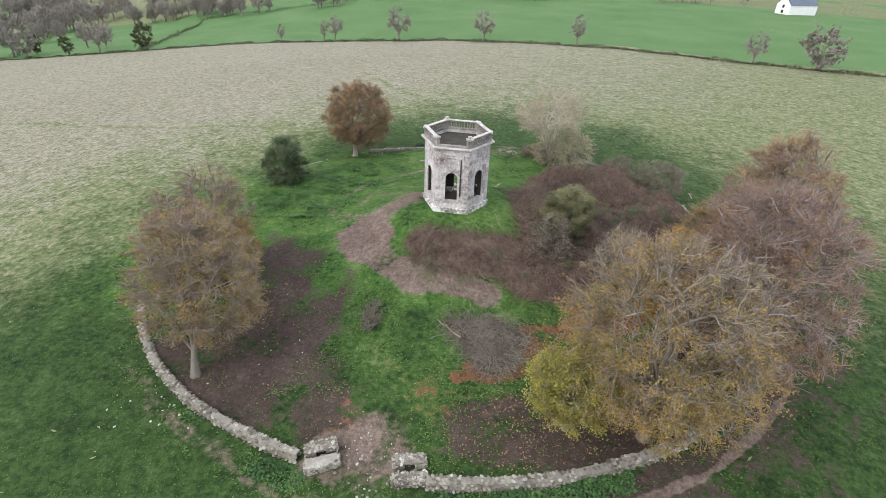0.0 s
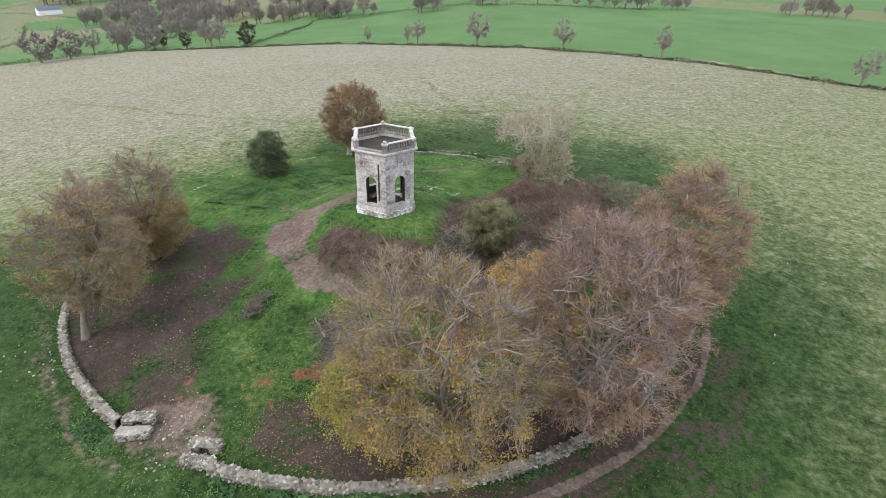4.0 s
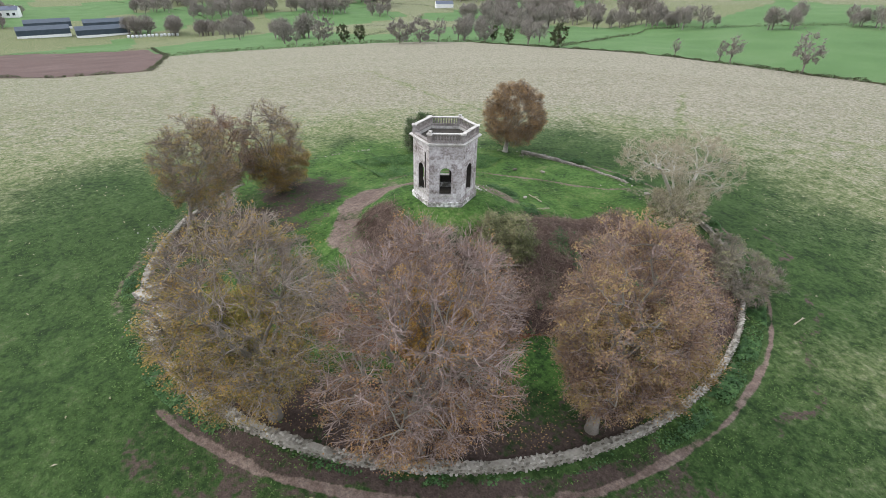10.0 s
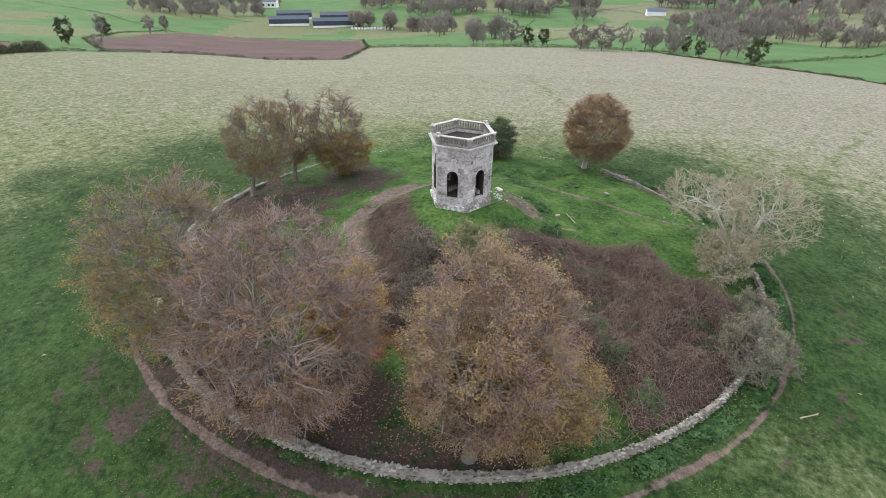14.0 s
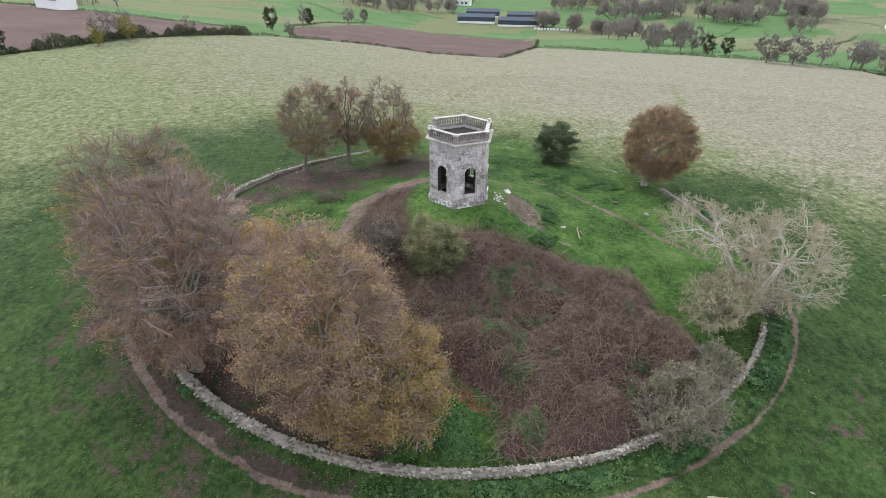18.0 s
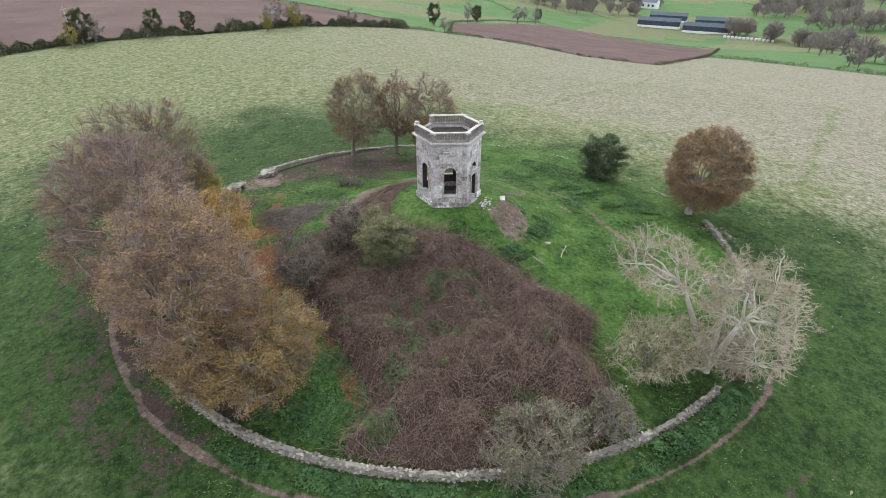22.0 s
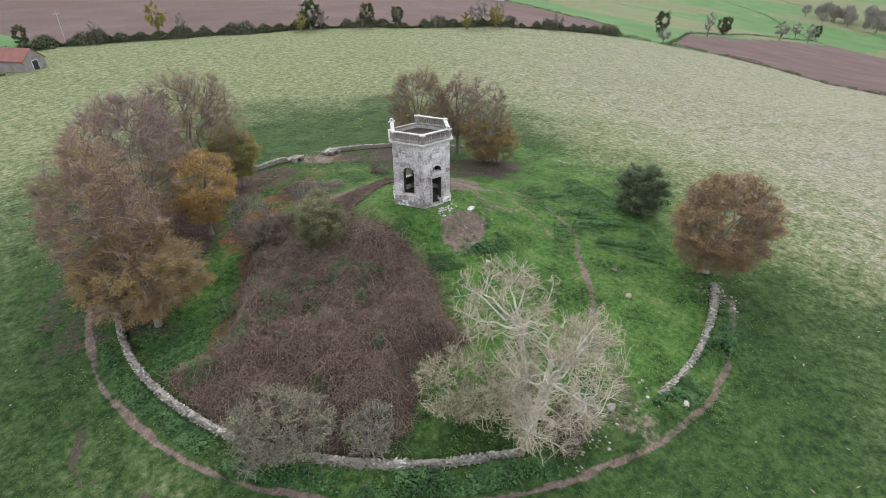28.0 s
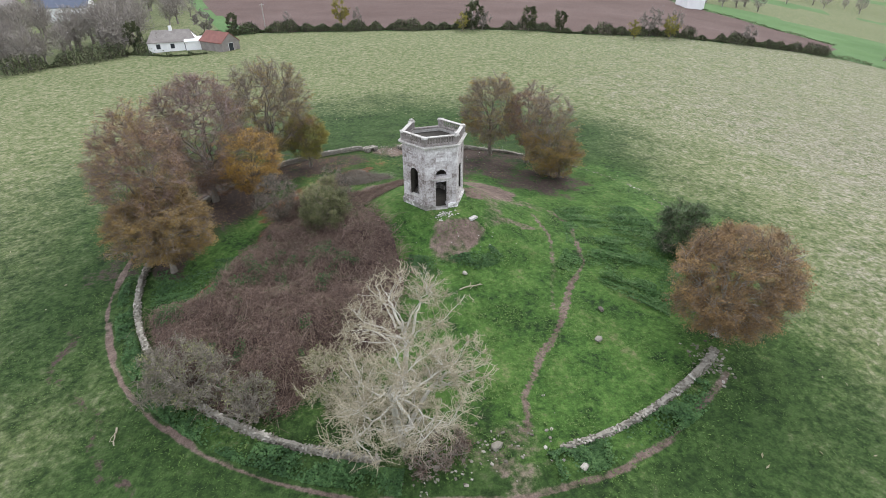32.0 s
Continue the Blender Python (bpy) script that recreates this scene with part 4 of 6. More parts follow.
def grow(seed, foot, centre, half, fork, limbs=12, second=150, third=1100, fine=7500, trunk_r=0.34, sprays_n=2400, per=14, leaf=0.054, bias=0.0, side=(0.0, 0.0), twig=1.0, low=-0.45, rough=0.10, wild=1.0, stout=1.0, even=0.3):
    """A tree in a crown of the given centre and half sizes: limbs, branches, twigs and flat sprays of leaves, each growing out of the last. In the frame of its foot."""
    rng = np.random.default_rng(seed)
    ph = rng.uniform(0, 6)
    foot = np.array(foot, float)
    c, h, fk = np.array(centre, float) - foot, np.array(half, float), np.array(fork, float) - foot
    size = float(h.mean())

    def lump(d):
        return 1 + rough * (np.sin(3.3 * d[:, 0] + ph) * np.cos(2.9 * d[:, 1] + 2 * ph) + 0.5 * np.sin(6.1 * d[:, 1] + 5.3 * d[:, 2] + ph))

    def shoots(parents, n, lo, hi, ln, k, reach, loose, lift):
        j, f = rng.integers(0, len(parents), n), rng.uniform(lo, hi, n) * (parents.shape[1] - 1)
        i = np.minimum(f.astype(int), parents.shape[1] - 2)
        u = (f - i)[:, None]
        o = parents[j, i] * (1 - u) + parents[j, i + 1] * u
        d = parents[j, i + 1] - parents[j, i]
        d /= np.linalg.norm(d, axis=1, keepdims=True) + 1e-9
        out = (o - c) / h ** 2
        out /= np.linalg.norm(out, axis=1, keepdims=True) + 1e-9
        v = d * 0.65 + out * 0.5 + rng.normal(size=(n, 3)) * loose * wild + [0, 0, 0.12]
        v /= np.linalg.norm(v, axis=1, keepdims=True)
        p = o + v * (ln * rng.uniform(0.55, 1.25, n))[:, None]
        q = (p - c) / h
        m = np.linalg.norm(q, axis=1)
        lim = reach * lump(q / m[:, None])
        p = np.where((m > lim)[:, None], c + (p - c) * (lim / m)[:, None], p)
        return arcs(o, p, k, rng, lift, 0.09 * wild)

    i = np.arange(limbs) + 0.5
    zz = 1 - (1 - low) * i / limbs
    aa = i * 2.4 + ph
    d = np.column_stack([np.sqrt(1 - zz ** 2) * np.cos(aa), np.sqrt(1 - zz ** 2) * np.sin(aa), zz]) + rng.normal(size=(limbs, 3)) * 0.12
    tops = c + d * h * rng.uniform(0.55, 0.8, (limbs, 1))
    knee = fk * np.array([0.55, 0.55, 0.6])
    top = fk + (c - fk) * 0.5
    tp = np.stack([[0, 0, -0.3], [0, 0, 0.15], knee, fk, top])[None]
    trunk = tubes(tp, np.array([[1.7, 1.15, 0.9, 0.75, 0.4]]) * trunk_r, 9)
    start = fk[None] + (top - fk)[None] * rng.uniform(-0.25, 0.9, (limbs, 1))
    start[:, 2] = np.maximum(start[:, 2], 0.5 * fk[2])
    lp = arcs(start, tops, 8, rng, 0.07, 0.11 * wild)
    limb = tubes(lp, np.linspace(trunk_r * 0.42 * stout, trunk_r * 0.10, 8)[None] * rng.uniform(0.7, 1.15, (limbs, 1)), 6)
    def filled(n, lo, hi):
        v = rng.normal(size=(n, 3))
        v /= np.linalg.norm(v, axis=1, keepdims=True)
        return c + v * h * (rng.uniform(lo ** 3, hi ** 3, n) ** (1 / 3) * lump(v))[:, None]
    src = lp[:, 2:].reshape(-1, 3)
    ends2 = filled(second, 0.5, 0.9)
    l2 = arcs(src[nearest(src, ends2)], ends2, 6, rng, 0.06, 0.10 * wild)
    branch = tubes(l2, np.linspace(trunk_r * 0.15, trunk_r * 0.05, 6)[None].repeat(second, 0), 4)
    src = l2[:, 1:].reshape(-1, 3)
    ends3 = filled(third * 2 // 3, 0.5, 0.98)
    l3 = np.concatenate([arcs(src[nearest(src, ends3, 0.3)], ends3, 4, rng, 0.03, 0.10 * wild), shoots(l2, third - len(ends3), 0.15, 1.0, 0.24 * size, 4, 0.98, 0.5, 0.03)])
    l4 = shoots(l3, int(fine * 1.3), 0.15, 1.0, 0.095 * size, 3, 1.04, 0.7, 0.02)
    tw = tubes(l3, np.linspace(0.024, 0.013, 4)[None].repeat(third, 0) * twig, 3)
    fi = tubes(l4[:, ::2], np.array([[0.0115, 0.006]]).repeat(len(l4), 0) * twig, 3)
    out = {"trunk": join(trunk, limb, branch), "twigs": join(tw, fi)}
    if sprays_n:
        ends = np.concatenate([l4[:, 2], l4[:, 1], l3[:, 3]])
        rel = (ends - c) / h
        patch_ = even + np.clip(2.4 * lumps(ends[:, 0] + 9 * ends[:, 2], ends[:, 1], 1.1, seed) - 0.9, 0, None)
        pr = patch_ * np.exp(-bias * rel[:, 2] + side[0] * rel[:, 0] + side[1] * rel[:, 1])
        pick = ends[rng.choice(len(ends), sprays_n, p=pr / pr.sum())]
        pts = pick[:, None] + rng.normal(size=(sprays_n, per, 3)) * [0.19, 0.19, 0.07]
        out["crown"] = quads(pts.reshape(-1, 3), leaf, rng, 0.35)
    return out


G = "trees round the tower"


def beech(seed, at, centre, half, label, leaf_mat, bark=None, twig_mat=None, name="beech_tree", fork=(0.15, 0.35), **kw):
    """A tree at its foot on the ground; fork: how far the fork leans to the crown, and its height as a share of the crown's centre."""
    z = ground_at(*at)
    fk = (at[0] + (centre[0] - at[0]) * fork[0], at[1] + (centre[1] - at[1]) * fork[0], z + (centre[2] - z) * fork[1])
    return plant(name, at, label, "tree", grow(seed, (*at, z), centre, half, fk, **kw), bark or BARK, twig_mat or TWIG, leaf_mat, G)


beech(11, (10.2, -22.0), (9.7, -22.5, 5.2), (5.5, 4.6, 5.7), "big half-bare beech with gold and brown autumn leaves", LEAF_GOLD, sprays_n=3000, bias=1.1, side=(-0.3, -0.5), fine=9500, third=1300, low=-0.7)
beech(12, (17.3, -17.4), (17.3, -16.9, 4.8), (4.8, 5.3, 6.6), "big beech nearly bare with reddish twigs and few brown leaves", LEAF_BROWN, twig_mat=TWIG_PINK, sprays_n=2200, bias=0.9, fine=12000, third=1600, second=190, low=-0.7, twig=1.1)
beech(13, (22.4, -8.6), (22.8, -8.0, 4.8), (3.9, 4.6, 6.3), "broad beech with copper and brown autumn leaves", LEAF_MIXED, twig_mat=TWIG_PINK, sprays_n=4200, fine=8500, bias=0.25, low=-0.6)
beech(14, (22.3, -5.0), (22.3, -5.6, 1.5), (4.6, 4.7, 3.1), "low bushy beech with golden brown leaves by the wall", LEAF_AMBER, trunk_r=0.25, sprays_n=4000, fine=5500, second=110, low=-0.3)
beech(22, (13.6, -13.8), (13.6, -13.4, 2.8), (3.2, 2.6, 3.4), "young beech with bright orange leaves", LEAF_ORANGE, trunk_r=0.2, sprays_n=2300, fine=3000, third=500, second=70, bias=0.4)
beech(23, (5.9, -21.6), (5.9, -21.9, 1.5), (2.6, 2.6, 2.8), "small beech with yellow-green turning leaves", LEAF_YELLOW, trunk_r=0.16, sprays_n=2200, fine=2500, third=400, second=60, leaf=0.055)
beech(15, (-16.5, -17.2), (-15.7, -15.8, 3.3), (4.3, 3.9, 4.5), "beech leaning over the wall with brown and gold leaves", LEAF_GOLD, sprays_n=1500, fine=8500, bias=0.2, low=-0.8, trunk_r=0.27, fork=(0.1, 0.2))
beech(16, (-19.0, -12.4), (-18.4, -11.6, 3.0), (2.7, 2.8, 4.1), "slender half-bare beech with reddish brown leaves", LEAF_BROWN, twig_mat=TWIG_PINK, trunk_r=0.26, sprays_n=900, fine=4000, third=700, second=90, bias=0.3)
beech(17, (-18.4, -7.3), (-18.1, -7.4, 2.6), (3.4, 3.5, 5.0), "tall thin-topped beech with low brown skirts of leaves", LEAF_GOLD, trunk_r=0.28, sprays_n=1500, fine=5200, third=800, second=100, bias=1.8, low=-0.7)
beech(24, (-19.4, -6.2), (-18.6, -6.6, 0.1), (3.5, 3.4, 2.5), "low spreading beech with brown and gold leaves by the wall", LEAF_GOLD, trunk_r=0.2, sprays_n=1700, fine=3000, third=500, second=70, low=-0.2)
beech(18, (-11.9, 21.6), (-11.3, 22.2, 2.0), (4.3, 4.0, 4.15), "round-headed beech with dense rust brown leaves", LEAF_RUST, bark=PALE_TRUNK, trunk_r=0.3, sprays_n=6000, fine=8500, third=1300, second=170, rough=0.03, even=1.4, low=-0.75, fork=(0.2, 0.32))
beech(20, (-18.1, 12.7), (-18.1, 12.7, -0.6), (2.0, 2.2, 2.9), "small dense dark green yew", LEAF_DARK, name="yew_tree", trunk_r=0.18, sprays_n=3000, per=9, leaf=0.075, fine=3500, third=600, second=80, rough=0.3, even=0.9, wild=0.7, low=-0.6)


def dead_ash(at):
    """A bleached ash: leaning stems, each with a bare crown of its own."""
    z = ground_at(*at)
    ob = thing("ash_tree", (*at, z), "pale dead ash with leaning stems and bare bleached branches", "tree", G)
    for seed, centre, half, fk, r, n in ((31, (10.4, 16.9, 3.8), (4.0, 3.4, 2.0), (10.75, 18.4, 2.4), 0.19, 0.9), (32, (12.7, 22.0, 2.6), (4.0, 3.0, 3.8), (12.9, 21.4, 2.2), 0.19, 1.6), (33, (9.2, 21.6, 3.0), (2.0, 2.0, 1.7), (10.6, 21.0, 1.4), 0.14, 0.5)):
        ms = grow(seed, (*at, z), centre, half, fk, limbs=9, second=int(85 * n), third=int(620 * n), fine=int(3200 * n), trunk_r=r, sprays_n=0, twig=0.82, low=-0.8, rough=0.2, wild=1.7, stout=1.15)
        np_part("stem", *ms["trunk"], ASH_LIMB, ob, smooth=True)
        np_part("twig_canopy", *ms["twigs"], PALE_BARK, ob)
    return ob


dead_ash((12.3, 20.6))

# ---- shrubs ----
def bush(seed, centre, half, label, leaf, twig_mat, sprays_n, fine, name):
    """A many-stemmed bush in a low crown over its foot."""
    at = centre[:2]
    z = ground_at(*at)
    ms = grow(seed, (*at, z), centre, half, (at[0] + 0.1, at[1], z + 0.35), limbs=14, second=90, third=int(fine / 5), fine=fine, trunk_r=0.11, sprays_n=sprays_n, per=8, leaf=0.06, twig=0.95, low=-0.3, rough=0.2, wild=1.4, even=0.5)
    return plant(name, at, label, "shrub", ms, BARK, twig_mat, leaf, "shrubs")


bush(41, (9.4, -2.2, 1.4), (2.1, 2.2, 2.7), "rounded olive-green elder bush among brambles", LEAF_OLIVE, TWIG, 4600, 2600, "elder_bush")
bush(42, (7.4, -6.2, 0.9), (1.9, 1.8, 2.6), "dark half-bare elder bush among brambles", THORN, TWIG, 450, 3400, "elder_bush")
bush(43, (12.5, -7.6, 0.9), (2.2, 2.2, 2.6), "dark bare thorn bush under the beeches", THORN, TWIG, 450, 3400, "thorn_bush")
bush(44, (22.4, 11.3, -0.6), (2.9, 2.8, 1.9), "grey bare thorn bush growing over the wall", LEAF_OLIVE, PALE_TWIG, 350, 5200, "thorn_bush")
bush(45, (19.2, 14.9, -0.9), (1.6, 1.5, 1.5), "small grey bare thorn bush inside the wall", LEAF_OLIVE, PALE_TWIG, 90, 2800, "thorn_bush")
bush(46, (-5.9, -12.6, -1.5), (0.9, 1.9, 0.55), "dry grey bramble clump in the grass", BRAMBLE, PALE_TWIG, 30, 1500, "bramble_bush")
bush(47, (10.9, 22.2, -2.0), (2.4, 1.5, 1.1), "dry brown undergrowth at the foot of the dead ash", BRAMBLE, TWIG, 200, 2400, "bramble_bush")
bush(50, (11.6, 19.2, -1.0), (2.3, 2.2, 1.9), "pale twiggy suckers round the foot of the dead ash", LEAF_OLIVE, PALE_BARK, 160, 3000, "scrub_bush")
bush(49, (14.2, 17.1, 0.2), (2.3, 2.9, 2.3), "olive-grey twiggy scrub under the dead ash", LEAF_OLIVE, PALE_BARK, 420, 3200, "scrub_bush")


# ---- brambles ----
def bramble_patch(poly, seed, high, canes, leaves, label, cane=None, green=0.5):
    """A thicket of arching canes over a lumpy sheet coloured dark for the shade inside."""
    rng = np.random.default_rng(seed)
    px, py = np.array([p[0] for p in poly]), np.array([p[1] for p in poly])
    cx, cy = px.mean(), py.mean()
    q = []
    while sum(len(a) for a in q) < canes + leaves:
        c = rng.uniform([px.min(), py.min()], [px.max(), py.max()], (20000, 2))
        q.append(c[inside(poly, c[:, 0], c[:, 1])])
    q = np.concatenate(q)
    q = q + rng.normal(size=q.shape) * 0.4

    def edge(x, y):
        best = np.full(len(x), 1e9)
        for (x0, y0), (x1, y1) in zip(poly, poly[1:] + poly[:1]):
            l2 = (x1 - x0) ** 2 + (y1 - y0) ** 2
            s = np.clip(((x - x0) * (x1 - x0) + (y - y0) * (y1 - y0)) / l2, 0, 1)
            best = np.minimum(best, np.hypot(x - x0 - s * (x1 - x0), y - y0 - s * (y1 - y0)))
        return best

    def roof(x, y):
        lump = 0.18 + 0.75 * lumps(x, y, 3.0, seed) ** 1.3 + 0.4 * lumps(x, y, 1.2, seed + 1) + 0.25 * lumps(x, y, 0.5, seed + 2)
        return high * lump * np.clip(np.where(inside(poly, x, y), edge(x, y), 0) / 1.9, 0.08, 1) ** 0.6
    z = ground_at(cx, cy)
    ob = thing("bramble_thicket", (cx, cy, z), label, "brambles", "brambles")
    a, b_ = q[:canes], q[canes:canes + leaves]
    o = np.column_stack([a, height(a[:, 0], a[:, 1]) + roof(a[:, 0], a[:, 1]) * rng.uniform(0.2, 0.75, canes)])
    d = rng.normal(size=(canes, 2))
    d /= np.linalg.norm(d, axis=1, keepdims=True)
    e = a + d * rng.uniform(0.5, 1.5, (canes, 1))
    p = np.column_stack([e, height(e[:, 0], e[:, 1]) + roof(e[:, 0], e[:, 1]) * rng.uniform(0.5, 1.1, canes)])
    lines = arcs(o, p, 3, rng, 0.30, 0.16) - [cx, cy, z]
    np_part("cane_tangle", *tubes(lines, np.linspace(0.013, 0.006, 3)[None].repeat(canes, 0), 3), cane or CANE, ob)
    lv = np.column_stack([b_, height(b_[:, 0], b_[:, 1]) + roof(b_[:, 0], b_[:, 1]) * rng.uniform(0.35, 1.05, leaves) ** 0.6]) - [cx, cy, z]
    np_part("foliage", *quads(lv, 0.06, rng, 0.3), BRAMBLE, ob)
    gr_ = b_[lumps(b_[:, 0], b_[:, 1], 1.9, seed + 7) * lumps(b_[:, 0], b_[:, 1], 0.8, seed + 8) > green]
    if len(gr_):
        gv = np.column_stack([gr_, height(gr_[:, 0], gr_[:, 1]) + roof(gr_[:, 0], gr_[:, 1]) * rng.uniform(0.7, 1.0, len(gr_))]) - [cx, cy, z]
        np_part("green_leaves", *quads(gv, 0.06, rng, 0.5, 0.8), NETTLE, ob, "olive-green leaves still on the brambles")
    # solid sheet hiding the ground, its dark colour stands in for shade among canes
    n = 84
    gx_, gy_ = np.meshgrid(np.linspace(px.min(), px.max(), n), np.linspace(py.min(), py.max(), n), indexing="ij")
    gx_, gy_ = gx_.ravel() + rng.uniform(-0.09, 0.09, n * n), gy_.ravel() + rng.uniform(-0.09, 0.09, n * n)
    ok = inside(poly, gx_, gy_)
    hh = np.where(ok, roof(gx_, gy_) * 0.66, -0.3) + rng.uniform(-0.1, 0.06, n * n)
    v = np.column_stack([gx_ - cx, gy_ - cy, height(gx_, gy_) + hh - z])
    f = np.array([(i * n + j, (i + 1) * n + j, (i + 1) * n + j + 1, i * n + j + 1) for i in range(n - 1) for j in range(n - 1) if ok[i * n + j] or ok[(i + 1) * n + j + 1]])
    np_part("inner_shade_sheet", v, f, THICKET_DARK, ob, smooth=True)
    return ob


bramble_patch([(10.5, -10.9), (7.0, -10.5), (4.6, -7.6), (5.6, -2.5), (5.2, 2.0), (5.6, 4.4), (6.4, 7.7), (8.6, 10.6), (9.0, 13.4), (13.6, 13.4), (16.0, 14.9), (18.0, 15.8), (21.2, 13.4), (24.0, 6.8),
               (24.4, 1.2), (20.8, 1.6), (18.0, -1.3), (15.2, -5.1)], 3, 2.3, 12000, 80000, "large tangled thicket of dark reddish-brown brambles on the mound")
bramble_patch([(-3.8, -5.0), (-3.0, -6.9), (-0.4, -7.7), (3.4, -8.3), (5.2, -10.2), (7.2, -9.6), (5.6, -6.0), (4.6, -4.6), (1.9, -5.3), (-1.0, -5.3), (-2.6, -4.5)], 4, 0.9, 4600, 22000, "low bank of dry brown brambles below the tower")
bramble_patch([(-0.9, -12.9), (2.4, -12.7), (4.6, -13.8), (4.0, -15.6), (3.0, -17.0), (1.6, -17.4), (0.6, -15.0)], 5, 0.6, 2200, 2500, "dry grey-brown bramble clump on the slope", PALE_TWIG)

# ---- hedges, woods and buildings beyond the field ----
HEDGE_LEAF = leafy("hedge_leaves", [(0.1, (0.035, 0.05, 0.021)), (0.45, (0.07, 0.092, 0.04)), (0.7, (0.112, 0.13, 0.058)), (0.95, (0.12, 0.105, 0.06))])
FAR_TWIG = mottled("far_bare_twigs", [(0.3, (0.13, 0.11, 0.095)), (0.5, (0.20, 0.175, 0.155)), (0.7, (0.28, 0.25, 0.225))], 0.2, bump_d=0, island=0.5)
IVY = leafy("ivy_leaves", [(0.1, (0.035, 0.045, 0.02)), (0.5, (0.07, 0.085, 0.038)), (0.9, (0.12, 0.125, 0.06))])
WHITE_WALL = mottled("white_render", [(0.3, (0.70, 0.70, 0.69)), (0.6, (0.80, 0.80, 0.79)), (0.75, (0.84, 0.84, 0.83))], 0.5, rough=0.8, bump_d=0.004)
SLATE = mottled("blue_slate", [(0.3, (0.07, 0.085, 0.12)), (0.6, (0.12, 0.14, 0.19)), (0.75, (0.17, 0.19, 0.23))], 0.8, rough=0.55, bump_d=0.01)
GREY_ROOF = mottled("weathered_grey_roof", [(0.3, (0.16, 0.14, 0.125)), (0.6, (0.27, 0.245, 0.225)), (0.75, (0.36, 0.33, 0.31))], 0.7, rough=0.8, bump_d=0.01)
RED_TIN = mottled("rusty_red_sheet", [(0.3, (0.16, 0.06, 0.045)), (0.6, (0.25, 0.10, 0.08)), (0.75, (0.33, 0.16, 0.13))], 0.7, rough=0.6, bump_d=0.01)
BARN_TIN = mottled("dark_blue_sheeting", [(0.3, (0.035, 0.05, 0.065)), (0.6, (0.055, 0.075, 0.10)), (0.75, (0.09, 0.115, 0.14))], 0.3, rough=0.45, bump_d=0.01)
PANE = mottled("dark_window_glass", [(0.3, (0.02, 0.023, 0.028)), (0.7, (0.05, 0.055, 0.06))], 0.5, rough=0.15, bump_d=0)
WRAP = mottled("pale_bale_wrap", [(0.3, (0.55, 0.56, 0.56)), (0.6, (0.70, 0.71, 0.71))], 0.9, rough=0.4, bump_d=0.01, objects=0.4)
POLE_WOOD = mottled("grey_pole_wood", [(0.3, (0.30, 0.28, 0.25)), (0.7, (0.45, 0.43, 0.40))], 2.0, bump_d=0.005)


def hedgerow(pts, high, wide, per_m, seed, label, leaf=None, gaps=0.0):
    """A scrubby hedge along a line of points: stems and leaves in uneven bushes."""
    rng = np.random.default_rng(seed)
    cs, ss = [], []
    at = (*pts[0], ground_at(*pts[0]))
    for (x0, y0), (x1, y1) in zip(pts, pts[1:]):
        ln = math.hypot(x1 - x0, y1 - y0)
        n = int(ln * per_m)
        s = rng.uniform(0, 1, n)
        along = s * ln + 13.7 * seed
        size = np.clip(-0.12 + 1.2 * lumps(along, 0 * along, 2.4, seed) + 0.4 * lumps(along, 0 * along, 7.0, seed + 50), 0.15, 1.2)
        keep = rng.uniform(0, 1, n) > gaps * (size < 0.6)
        s, size = s[keep], size[keep]
        off = rng.normal(size=len(s)) * wide * 0.32 * size
        x = x0 + (x1 - x0) * s - (y1 - y0) / ln * off
        y = y0 + (y1 - y0) * s + (x1 - x0) / ln * off
        z = height(x, y) + high * size * rng.uniform(0.02, 1, len(s)) ** 0.7 * np.exp(-(off / (wide * 0.6)) ** 2)
        cs.append(np.column_stack([x, y, z]))
        k = max(2, len(s) // 12)
        foot = np.column_stack([x[:k], y[:k], height(x[:k], y[:k]) - 0.1])
        ss.append(arcs(foot, foot + np.column_stack([rng.normal(size=(k, 2)) * 0.5, high * size[:k] * 1.05]), 3, rng))
    c, st = np.concatenate(cs) - np.array(at), np.concatenate(ss) - np.array(at)
    ob = thing("hedgerow", at, label, "hedge", "field hedges")
    np_part("foliage", *quads(c, 0.24, rng, 0.2, 0.7), leaf or HEDGE_LEAF, ob)
    tagged(ob, kind="stuff")
    np_part("stems", *tubes(st, np.array([[0.05, 0.035, 0.02]]).repeat(len(st), 0), 3), DARK_BARK, ob)
    return ob


hedgerow([(20, -131), (-10, -149), (-45, -132), (-76, -123)], 3.3, 3.4, 170, 1, "scrubby green hawthorn hedge along the ploughed field", gaps=0.1)
hedgerow([(-76, -123), (-97, -107), (-145, -94), (-198, -78)], 3.3, 3.4, 150, 2, "scrubby green hawthorn hedge along the ploughed field", gaps=0.1)
hedgerow([(-198, -78), (-213, -60), (-222, -36), (-206, 31)], 1.4, 2.0, 24, 3, "low broken hedge between pasture and ploughed field", gaps=0.8)
hedgerow([(-206, 31), (-283, 60), (-400, 84)], 1.8, 2.2, 20, 4, "low broken hedge between pasture and ploughed field", gaps=0.7)
hedgerow([(-283, 60), (-225, 118), (-162, 162)], 2.2, 2.5, 22, 5, "bushy hedge at the foot of the pasture", gaps=0.5)
hedgerow([(-162, 162), (-108, 158), (-70, 158), (-17, 151)], 1.0, 1.6, 34, 6, "low scrub bank between two fields", gaps=0.2)
hedgerow([(-17, 151), (21, 148), (56, 137), (83, 118), (119, 105), (160, 84)], 1.0, 1.6, 34, 7, "low scrub bank between two fields", gaps=0.2)
